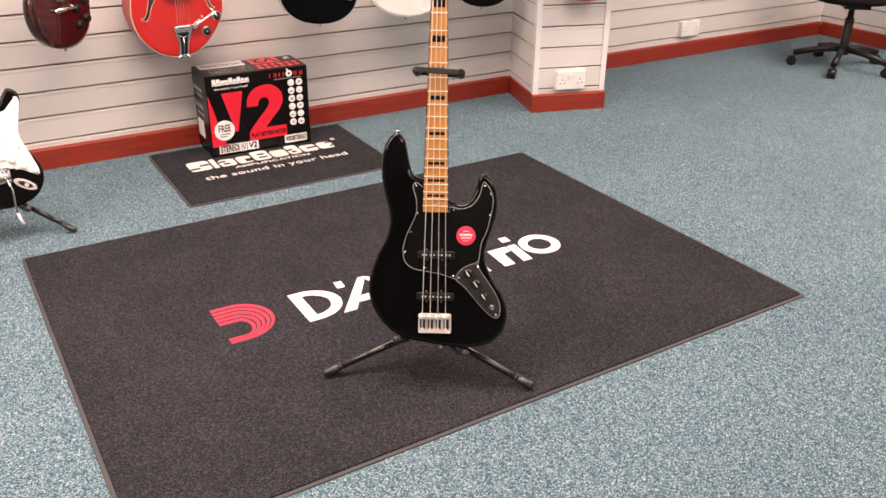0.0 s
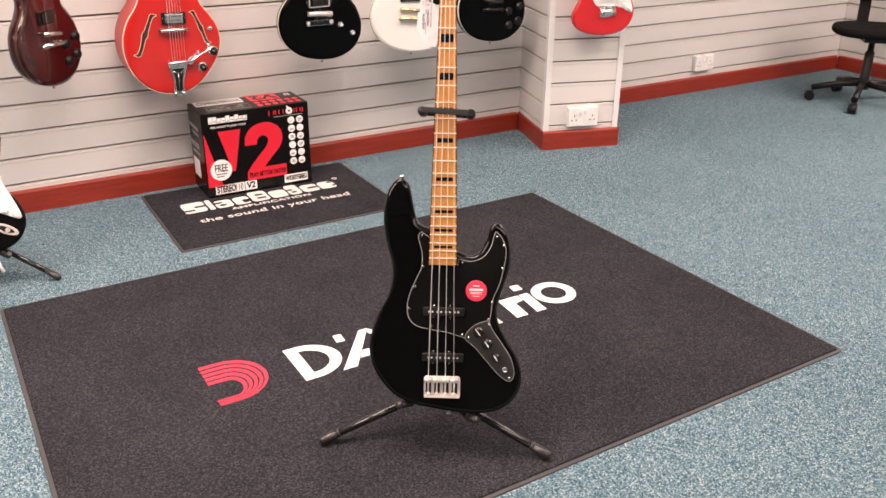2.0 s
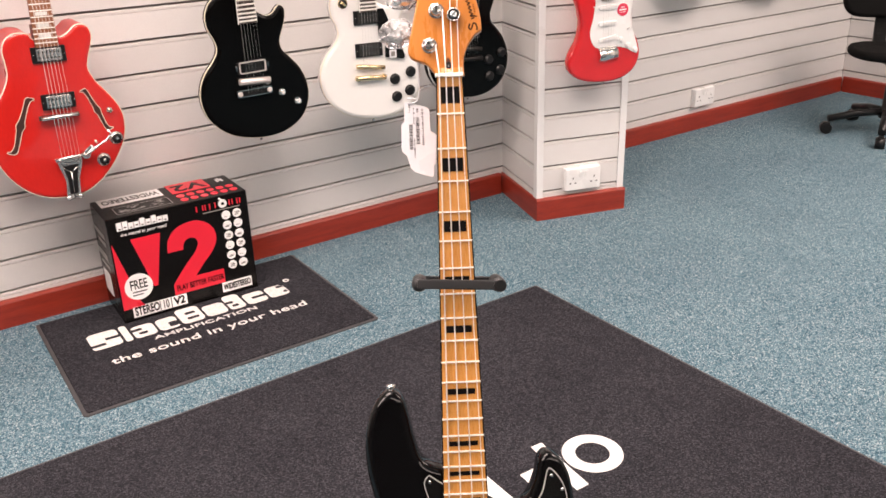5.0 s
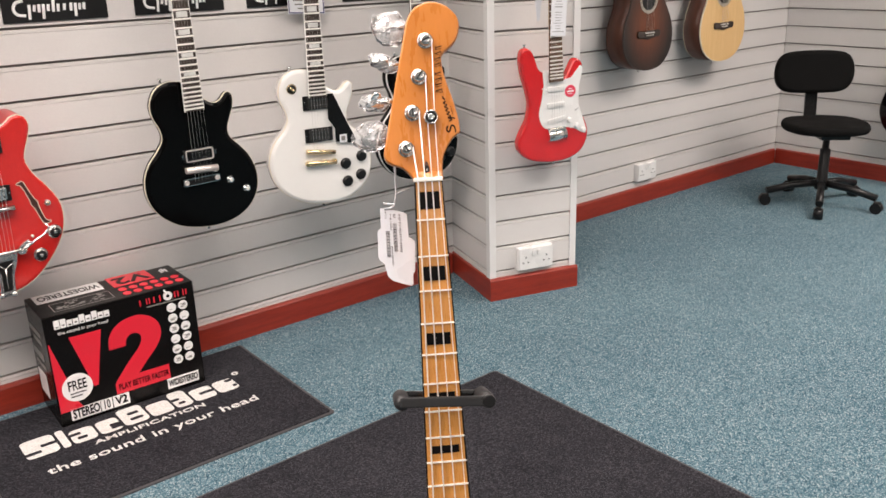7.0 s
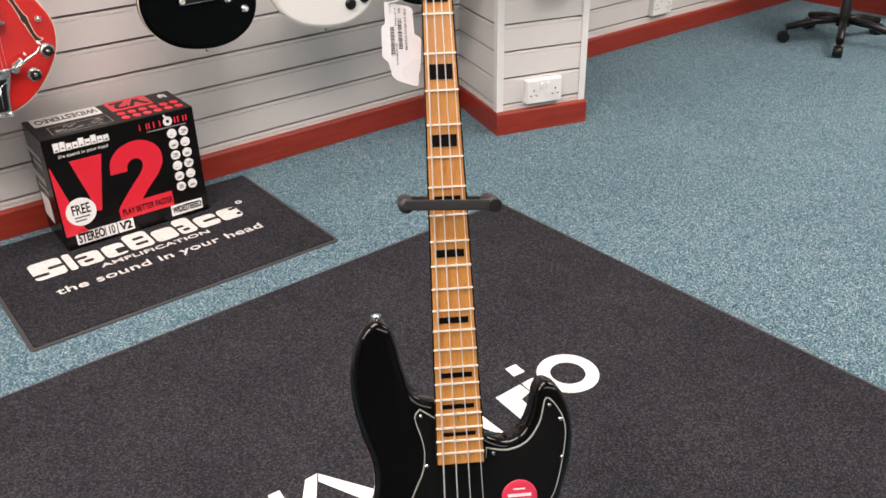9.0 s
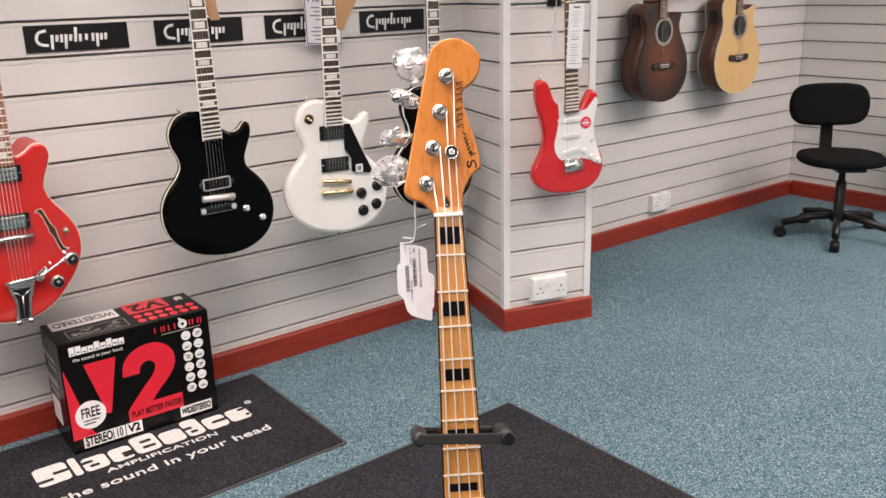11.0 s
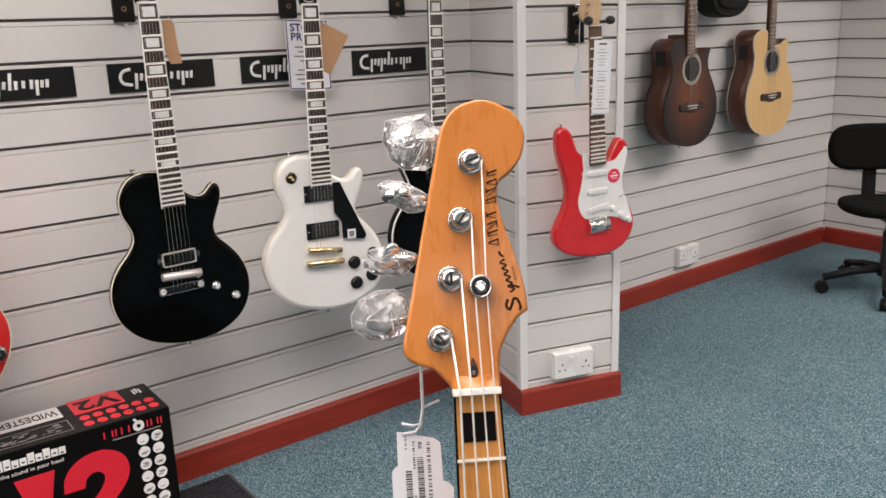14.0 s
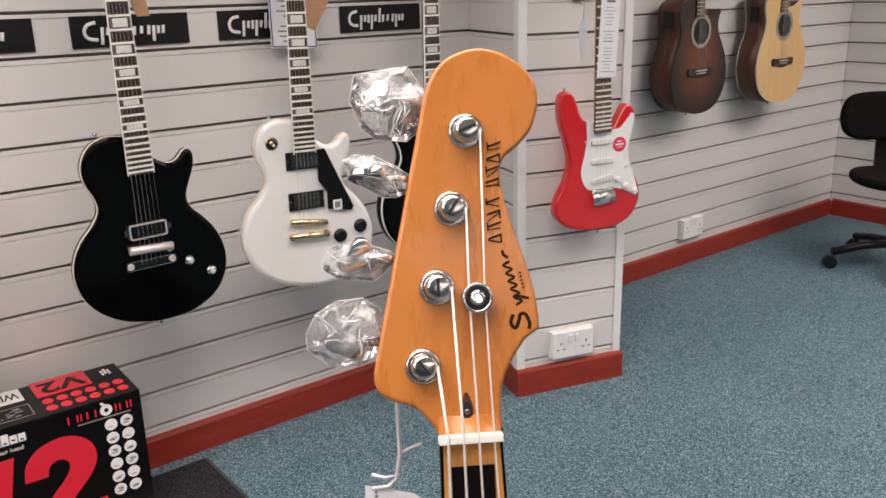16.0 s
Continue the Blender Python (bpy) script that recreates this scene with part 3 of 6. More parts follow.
def ring_shape(cx, cy, ro, ri, z=0.0012, squash=1.0, n=40):
    bm = bmesh.new()
    rows = [[bm.verts.new((cx + r * math.cos(2 * math.pi * i / n), cy + squash * r * math.sin(2 * math.pi * i / n), h)) for i in range(n)]
            for r, h in ((ro, 0), (ro, z), (ri, z), (ri, 0))]
    for a, b in zip(rows, rows[1:]):
        for i in range(n):
            bm.faces.new((a[i], a[(i + 1) % n], b[(i + 1) % n], b[i]))
    return bm


def door_mat(m, w, d, label, edge="mat_edge"):
    t = thing("floor_mat", m, label, "floor mat")
    part("rubber_border", made(slab, rounded(w, d, 0.012), 0.0, 0.004, 0, 0.002), M[edge], t, "dark grey rubber edge")
    part("mat_surface", made(slab, rounded(w - 0.021, d - 0.021, 0.008), 0.002, 0.008, 0, 0.003), M["pile"], t, "black cut-pile surface")
    return t


big_mat = door_mat(pose(1.4735, 2.2430, 0, 0, 0, 0.5), 1.997, 1.452, "large black mat with white and red printed emblem, on carpet")


def on_mat(t, x, y):
    """A place on the mat's pile from the room's x, y."""
    q = t.matrix_world.inverted() @ Vector((x, y, 0))
    return q.x, q.y


def prints(t, outline, material, name, label=""):
    part(name, flat([on_mat(t, x, y) for x, y in outline], 0.0078, 0.0086), material, t, label)


bpy.context.view_layer.update()
# red emblem: five nested bent stripes that close up towards their lower ends
def emblem_line(u):
    """One line of the emblem, u from the inner (0) to the outer rim (1)."""
    top, bottom, reach = 2.233 + 0.096 * u, 2.156 - 0.027 * u, 0.026 + 0.076 * u
    mid, half = (top + bottom) / 2, (top - bottom) / 2
    bend = [(0.940 + reach * math.cos(a), mid + half * math.sin(a)) for a in (radians(90 - 180 * k / 24) for k in range(25))]
    return [(0.888, top)] + bend + [(0.888, bottom)]


for i in range(5):
    prints(big_mat, emblem_line((i + 0.70) / 4.7) + emblem_line(i / 4.7)[::-1], M["pile_red"], "red_stripe", "red bent stripe")
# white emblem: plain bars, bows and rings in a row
Y0 = 2.128


def bow(x, w, h, wall):
    """A half-round hoop standing on the row."""
    prints(big_mat, [(x, Y0), (x + wall, Y0), (x + wall, Y0 + h), (x, Y0 + h)], M["pile_white"], "white_bar")
    n, out, inn = 20, [], []
    for i in range(n + 1):
        a = radians(-90 + 180 * i / n)
        out.append((x + wall + (w - wall) * math.cos(a), Y0 + h / 2 + h / 2 * math.sin(a)))
        inn.append((x + wall + (w - 2 * wall) * math.cos(a), Y0 + h / 2 + (h / 2 - wall * 0.8) * math.sin(a)))
    prints(big_mat, out + inn[::-1], M["pile_white"], "white_bow")


def mat_ring(x, y, ro, ri, name="white_ring"):
    q = on_mat(big_mat, x, y)
    part(name, ring_shape(0, 0, ro, ri, 0.0009), M["pile_white"], big_mat, "", pose(q[0], q[1], 0.0078))


def mat_bar(*pts):
    prints(big_mat, list(pts), M["pile_white"], "white_bar")


bow(1.115, 0.133, 0.172, 0.034)
mat_bar((1.263, 2.266), (1.288, 2.264), (1.292, 2.304), (1.268, 2.306))
mat_bar((1.220, 2.126), (1.262, 2.126), (1.3605, 2.278), (1.372, 2.297), (1.345, 2.297))
mat_bar((1.286, 2.160), (1.405, 2.160), (1.385, 2.194), (1.308, 2.194))
mat_bar((1.428, 2.126), (1.472, 2.126), (1.3735, 2.295), (1.3625, 2.277))
for x in (1.515, 1.660):
    mat_ring(x, 2.187, 0.060, 0.026)
    mat_bar((x + 0.037, 2.128), (x + 0.074, 2.128), (x + 0.074, 2.305), (x + 0.037, 2.305))
mat_bar((1.788, 2.130), (1.828, 2.130), (1.836, 2.206), (1.868, 2.213), (1.868, 2.246), (1.796, 2.246))
mat_bar((1.862, 2.131), (1.897, 2.131), (1.907, 2.246), (1.874, 2.246))
mat_bar((1.878, 2.276), (1.910, 2.274), (1.912, 2.308), (1.882, 2.310))
mat_ring(1.981, 2.207, 0.071, 0.040)

small_mat = door_mat(pose(1.496, 3.4085, 0, 0, 0, -0.2), 0.880, 0.622, "small black mat with white printed emblem, against the skirting")
bpy.context.view_layer.update()
# white emblem: a row of rounded blocks with notches
xs = [1.163, 1.258, 1.287, 1.362, 1.432, 1.512, 1.588, 1.648, 1.725, 1.800]
for i, x in enumerate(xs[:-1]):
    w = xs[i + 1] - x - 0.008
    h = 0.108 if i in (0, 1, 4, 6) else 0.080
    c = on_mat(small_mat, x + w / 2, 3.424 + h / 2)
    b = part("white_block", flat(rounded(w, h, min(0.016, w * 0.4))), M["pile_white"], small_mat, "", pose(c[0], c[1], 0.0074))
    # dark cuts: (place along the block, height over its foot, length) in shares of the block's width and in metres
    for u, v, share in (((0.06, 0.030, 0.52), (0.06, 0.066, 0.46)), (), ((-0.08, 0.026, 0.40), (-0.30, 0.054, 0.50)), ((0.20, 0.040, 0.72),), ((0.36, 0.022, 0.20), (0.30, 0.064, 0.36), (0.36, 0.092, 0.50)),
                        ((-0.30, 0.026, 0.55), (0.30, 0.054, 0.55)), ((-0.40, 0.030, 0.36), (0.40, 0.030, 0.36), (0.30, 0.096, 0.60), (-0.42, 0.096, 0.34)), ((-0.08, 0.026, 0.40), (-0.30, 0.054, 0.50)), ((0.30, 0.020, 0.56), (0.30, 0.036, 0.56)))[(i + 5) % 9 if w > 0.03 else 1]:
        part("slot", flat(rounded(w * share, 0.015 if v < 0.09 else 0.028, 0.005)), M["pile"], b, "", pose(w * u, -h / 2 + v, 0.0008))
part("white_dot", ring_shape(0, 0, 0.011, 0.005, 0.0009), M["pile_white"], small_mat, "", pose(*on_mat(small_mat, 1.818, 3.520), 0.0078))
for text, size, x, y, wide in (("AMPLIFICATION", 0.030, 1.495, 3.394, 1.45), ("the sound in your head", 0.049, 1.494, 3.328, 1.26)):
    lettering(text, size, M["pile_white"], small_mat, pose(*on_mat(small_mat, x, y), 0.0083), 0.0005, 1.05, 0.0005, wide)


# ---- the amplifier's carton ----
def carton(m):
    w, d, h = 0.438, 0.196, 0.343
    t = thing("amplifier_box", m, "black printed cardboard amplifier box, red figures, on small mat", "box")
    part("carton", made(box, (w / 2, d / 2, h / 2), (w, d, h), 0.004), M["card_black"], t, "glossy black cardboard")

    def face(name, outline, mat, lift=0.0012, label=""):
        part(name, made(slab, outline, 0, lift), M[mat], t, label, pose(0, -0.0003, 0, 90, 0, 0))

    def letters(text, size, mat, x, z, wide=1.0, bold=0.0):
        lettering(text, size, M[mat], t, pose(x, -0.0022, z, 90, 0, 0), 0.0004, 1.0, bold, wide)

    def rect(x, z, a, b):
        return [(x, z), (x + a, z), (x + a, z + b), (x, z + b)]

    face("red_wedge", [(0.004, 0.045), (0.070, 0.045), (0.058, 0.062), (0.006, 0.262), (0.004, 0.262)], "card_red")
    face("red_wedge", [(0.060, 0.268), (0.150, 0.268), (0.118, 0.100), (0.106, 0.100)], "card_red")
    outer = spline([(238, 98), (268, 132), (300, 165), (319, 200), (318, 236), (299, 264), (264, 281), (224, 279), (190, 263), (168, 233), (163, 196)], 5, False)
    inner = spline([(212, 196), (217, 217), (234, 229), (253, 224), (260, 206), (248, 180), (215, 145), (180, 105), (165, 84)], 5, False)
    face("red_figure", mm([(165, 50), (330, 50), (330, 98)]) + outer + inner, "card_red", label="big red figure two")
    letters("PLAY BETTER FASTER", 0.027, "card_black", 0.250, 0.071, 0.60, 0.0003)
    disc = [(0.060 + 0.043 * math.cos(2 * math.pi * i / 32), 0.112 + 0.043 * math.sin(2 * math.pi * i / 32)) for i in range(32)]
    face("white_roundel", disc, "card_white", 0.0018)
    letters("FREE", 0.043, "card_black", 0.060, 0.119, 0.60, 0.0007)
    for k in range(2):
        face("print_bar", rect(0.038, 0.094 - 0.010 * k, 0.044 - 0.012 * k, 0.004), "ink", 0.0024)
    face("white_label", rect(0.030, 0.012, 0.118, 0.036), "card_white")
    letters("STEREO", 0.039, "card_black", 0.073, 0.030, 0.56, 0.0012)
    letters("10", 0.039, "card_black", 0.131, 0.030, 0.56, 0.0004)
    face("label_rule", rect(0.1125, 0.014, 0.0022, 0.032), "card_black", 0.0018)
    face("white_label", rect(0.151, 0.012, 0.048, 0.036), "card_white")
    letters("V2", 0.036, "card_black", 0.175, 0.030, 0.88, 0.0012)
    face("white_label", rect(0.318, 0.014, 0.100, 0.034), "card_white")
    letters("WIDESTEREO", 0.029, "card_black", 0.368, 0.031, 0.53, 0.0009)
    for i in range(6):
        for j in range(2):
            c = (0.362 + 0.036 * j, 0.276 - 0.0345 * i)
            face("round_icon", [(c[0] + 0.0145 * math.cos(2 * math.pi * k / 20), c[1] + 0.0145 * math.sin(2 * math.pi * k / 20)) for k in range(20)], "card_white")
            for q in range(1 + (i + 2 * j) % 3):
                face("icon_mark", rect(c[0] - 0.008 + 0.004 * (q % 2), c[1] - 0.006 + 0.005 * q, 0.011 + 0.002 * ((i + q) % 3), 0.0016 + 0.0012 * ((i * 2 + j + q) % 3)), "card_grey", 0.0018)
    # emblem in white, plain blocks
    for i in range(9):
        eh = 0.026 if i in (0, 1, 4, 6) else 0.019
        face("emblem_block", rect(0.028 + 0.0172 * i, 0.302, 0.0152, eh), "card_white")
        face("emblem_slot", rect(0.032 + 0.0172 * i, 0.3055 + 0.003 * (i % 2), 0.007, 0.0035), "card_black", 0.0018)
    letters("the sound in your head", 0.0135, "card_white", 0.104, 0.288, 1.1)
    for dx in (0, 0.020, 0.028, 0.042, 0.060, 0.106, 0.116, 0.132, 0.141):
        face("emblem_block", rect(0.270 + dx, 0.306, 0.0036, 0.018), "card_red")
    face("emblem_tail", [(0.343, 0.335), (0.349, 0.338), (0.356, 0.328), (0.351, 0.325)], "card_white")
    face("round_emblem", [(0.356 + 0.014 * math.cos(2 * math.pi * k / 20), 0.316 + 0.014 * math.sin(2 * math.pi * k / 20)) for k in range(20)], "card_white")
    face("emblem_dot", [(0.356 + 0.005 * math.cos(2 * math.pi * k / 12), 0.316 + 0.005 * math.sin(2 * math.pi * k / 12)) for k in range(12)], "card_black", 0.0018)
    face("print_bar", rect(0.290, 0.296, 0.120, 0.003), "card_grey")

    # the top
    def lid(name, outline, mat, lift=0.0012):
        part(name, made(slab, outline, 0, lift), M[mat], t, "", pose(0, 0, h - 0.0003))

    lid("white_label", rect(0.018, 0.117, 0.192, 0.074), "card_white")
    lettering("WIDESTEREO", 0.052, M["card_black"], t, pose(0.114, 0.155, h + 0.0016, 0, 0, 180), 0.0003, 1.0, 0.0003, 0.56)
    lid("red_label", rect(0.235, 0.105, 0.125, 0.095), "card_red")
    lettering("V2", 0.085, M["card_black"], t, pose(0.2975, 0.152, h + 0.0016, 0, 0, 180), 0.0003, 1.0, 0.002, 1.1)
    for i in range(3):
        lid("emblem_stroke", rect(0.392 + 0.008 * i, 0.135 + 0.006 * (i % 2), 0.005, 0.030), "card_white")
    for x, y, a, b in ((0.042, 0.026, 0.170, 0.0022), (0.042, 0.090, 0.170, 0.0022), (0.042, 0.026, 0.0022, 0.066), (0.210, 0.026, 0.0022, 0.066)):
        lid("print_frame", rect(x, y, a, b), "card_grey")
    rng = random.Random(4)
    for i in range(34):
        x, y = 0.050 + rng.random() * 0.140, 0.034 + rng.random() * 0.044
        lid("print_mark", rect(x, y, rng.uniform(0.004, 0.018), rng.uniform(0.0015, 0.006)), "card_grey", 0.0010 + 0.0002 * (i % 4))
    for i in range(6):
        for j in range(2):
            c = (0.250 + 0.032 * i, 0.075 - 0.040 * j)
            lid("red_icon", [(c[0] + 0.0125 * math.cos(2 * math.pi * k / 16), c[1] + 0.015 * math.sin(2 * math.pi * k / 16)) for k in range(16)], "card_red")
    # the end panel
    for z, hh, y, ww, mat in ((0.262, 0.016, 0.12, 0.130, "card_grey"), (0.238, 0.014, 0.10, 0.090, "card_grey"), (0.185, 0.022, 0.125, 0.120, "card_grey"), (0.160, 0.010, 0.11, 0.100, "card_grey"), (0.060, 0.075, 0.13, 0.085, "card_white")):
        part("end_label", made(box, (-0.0006, y, z + hh / 2), (0.0012, ww, hh)), M[mat], t)
    return t


carton(pose(1.286, 3.541, 0.0083, 0, 0, -1.0))


# ---- guitar parts ----
FRET = made(box, (0, 0, 0), (1.0, 0.0026, 0.0022), 0.0)
FRET = mesh_of("fret", FRET, M["fret"])


def fret_at(scale_length, n):
    return scale_length * (1 - 2 ** (-n / 12))


def fretboard(t, a, b, length, z, thick, mat, scale_length, frets, inlays=(), inlay_mat=None, bind=None, wire=1.0):
    """A board that widens from half-width a at the nut to b, with its frets and block inlays."""
    out = [(-a, 0), (a, 0), (b, -length), (-b, -length)]
    bd = part("fretboard", made(slab, out, z - thick, z, 0, 0.001, 2), M[mat], t)
    if bind:
        bm = bmesh.new()
        for s in (-1, 1):
            rings(bm, [(s * (a + 0.0003), 0), (s * (b + 0.0003), -length), (s * (b - 0.0013), -length), (s * (a - 0.0013), 0)], [(0, z - thick), (0, z + 0.0004)], smooth=False)
        part("binding", bm, M[bind], bd, "pale binding strip")
    half = lambda v: a + (b - a) * v / length
    for n in range(1, frets + 1):
        v = fret_at(scale_length, n)
        if v < length - 0.002:
            f = part("fret", FRET, None, bd, "", pose(0, -v, z + 0.0008) @ Matrix.Diagonal((2 * half(v) - 0.001, wire, 1, 1)))
    for n in inlays:
        v0, v1 = fret_at(scale_length, n - 1), fret_at(scale_length, n)
        v, h = (v0 + v1) / 2, max(0.30, 0.47 - 0.018 * n) * (v1 - v0) if inlay_mat == "block" else 0.62 * (v1 - v0)
        w = half(v) * (1.36 if inlay_mat == "block" else 1.30)
        part("inlay", made(box, (0, -v, z + 0.0002), (w, h, 0.0008)), M[inlay_mat], bd)
    return bd


def strings(t, pairs, r0=0.0006, r1=0.0003, mat="steel"):
    n = len(pairs)
    for i, pts in enumerate(pairs):
        part("string", made(tube, pts, r0 + (r1 - r0) * i / max(1, n - 1), 6), M[mat], t)


def neck_back(a, b, length, depth, z):
    """A rounded neck under the fretboard."""
    bm = bmesh.new()
    rows = []
    for v, w in ((0.004, a), (-length * 0.5, (a + b) / 2), (-length, b)):
        rows.append([bm.verts.new((w * math.cos(g), v, z - depth * math.sin(g))) for g in (math.pi * i / 10 for i in range(11))])
    for p0, p1 in zip(rows, rows[1:]):
        for i in range(10):
            bm.faces.new((p0[i], p0[i + 1], p1[i + 1], p1[i])).smooth = True
        bm.faces.new((p0[0], p0[-1], p1[-1], p1[0]))
    bm.faces.new(rows[0])
    bm.faces.new(rows[-1][::-1])
    return bm


def knob(t, x, y, z, r, h, mat, label="", top=None):
    k = part("knob", made(lathe, [(r, 0), (r, h * 0.45), (r * 0.86, h * 0.5), (r * 0.78, h * 0.95), (r * 0.68, h)], pose(x, y, z), 18), M[mat], t, label)
    if top:
        part("knob_cap", made(lathe, [(r * 0.5, 0), (r * 0.5, 0.0012), (r * 0.4, 0.0018)], pose(x, y, z + h), 14), M[top], k)
    return k


def screw(t, x, y, z, r=0.0036, mat="chrome"):
    part("screw", made(lathe, [(r, 0), (r, 0.0006), (r * 0.6, 0.0016)], pose(x, y, z), 10), M[mat], t)


def humbucker(t, x, y, z, mat="chrome", ring="black_plastic", w=0.092, h=0.044, turn=0.0):
    m = pose(x, y, z, 0, 0, turn)
    p = part("pickup", made(box, (0, 0, 0.002), (w, h, 0.006), 0.0015), M[ring], t, "pickup in its mounting ring", m)
    part("cover", made(box, (0, 0, 0.007), (w * 0.74, h * 0.78, 0.006), 0.002), M[mat], p)
    bm = bmesh.new()
    for k in range(6):
        lathe(bm, [(0.0024, 0), (0.0022, 0.0012)], pose((k - 2.5) * w * 0.115, h * 0.17, 0.0098), 8)
        lathe(bm, [(0.0024, 0), (0.0022, 0.0012)], pose((k - 2.5) * w * 0.115, -h * 0.17, 0.0098), 8)
    part("pole_screws", bm, M["plate" if mat in ("nickel", "guard_black") else "smoke"], p)
    for sx in (-1, 1):
        screw(p, sx * w * 0.45, 0, 0.005, 0.002)


def key_stalk(bm, a, b, r=0.003):
    cyl(bm, a, b, r, r, 10)


# ---- the bass guitar on its stand ----
BASS = frame_of((1.4365, 1.9625, 1.005), (0.8395, -0.5434, 0.0), (0.1914, 0.2957, 0.9359))
BASS_BODY = spline([(-22, -533), (-47, -524), (-60, -513), (-68, -487), (-75, -453), (-82, -430), (-99, -419), (-115, -429), (-128, -453), (-135, -487), (-134, -527), (-126, -567),
                    (-115, -608), (-114, -642), (-124, -680), (-144, -719), (-158, -762), (-163, -801), (-154, -840), (-133, -875), (-104, -904), (-64, -923), (-18, -932), (28, -939),
                    (75, -942), (121, -935), (154, -916), (174, -886), (178, -849), (166, -809), (143, -771), (126, -739), (120, -708), (129, -670), (143, -624), (148, -584), (142, -544),
                    (128, -520), (111, -513), (100, -524), (94, -550), (80, -577), (58, -588), (32, -578), (20, -563)], 4)


def film_bag(tn, bx, by, rx, ry, tilt, seed):
    """A crumpled clear bag: a jagged rim, two faceted sides, and folded edges with their glints drawn in white."""
    rng = random.Random(seed)
    at = Vector((rng.uniform(0, 9), rng.uniform(0, 9), rng.uniform(0, 9)))
    corners = 10
    reach = [rng.uniform(0.90, 1.16) for k in range(corners)]
    turn = [2 * math.pi * (k + rng.uniform(-0.28, 0.28)) / corners for k in range(corners)]
    rim = []
    for k in range(corners):
        p = Vector((rx * reach[k] * math.cos(turn[k]), ry * reach[k] * math.sin(turn[k])))
        n = (k + 1) % corners
        q = Vector((rx * reach[n] * math.cos(turn[n]), ry * reach[n] * math.sin(turn[n])))
        rim += [p.lerp(q, j / 2) for j in range(2)]
    levels = (1.0, 0.80, 0.55, 0.28)
    bm = bmesh.new()
    for side in (-1, 1):
        loops = []
        for j, f in enumerate(levels):
            loop = []
            for p in rim:
                q = Vector((p.x * f, p.y * f, 0))
                crease = noise.noise(q * 75 + at * side)
                swell = 0.0085 * math.sqrt(max(0.0, 1 - f * f)) * min(1.0, ry / 0.016)
                loop.append(bm.verts.new((q.x, q.y, 0.0 if j == 0 else side * swell + 0.0045 * crease)))
            loops.append(loop)
        for a, b in zip(loops, loops[1:]):
            for k in range(len(rim)):
                n = (k + 1) % len(rim)
                bm.faces.new((a[k], a[n], b[n]))
                bm.faces.new((a[k], b[n], b[k]))
        bm.faces.new(loops[-1])
    w = part("plastic_wrap", bm, M["film"], tn, "crumpled clear plastic film", pose(bx, by, -0.031, 0, 0, tilt))
    bm = bmesh.new()
    pts = [(p.x, p.y, 0.0) for p in rim]
    tube(bm, pts + pts[:1], 0.00022, 5)
    part("film_seam", bm, M["film_glint"], w)
    # thin white tubes stand in for glints along the film's creases
    for c in range(7):
        g = rng.uniform(0, 2 * math.pi)
        h = g + rng.uniform(0.5, 1.3)
        f0, f1 = rng.uniform(0.55, 0.92), rng.uniform(0.15, 0.6)
        p0 = Vector((rx * f0 * math.cos(g), ry * f0 * math.sin(g), 0.0055))
        p1 = Vector((rx * f1 * math.cos(h), ry * f1 * math.sin(h), 0.0095))
        mid = (p0 + p1) / 2 + Vector((rng.uniform(-0.002, 0.002), rng.uniform(-0.002, 0.002), 0.0012))
        part("crease", made(tube, [p0, mid, p1], rng.uniform(0.00014, 0.0003), 5), M["film_glint"], w)


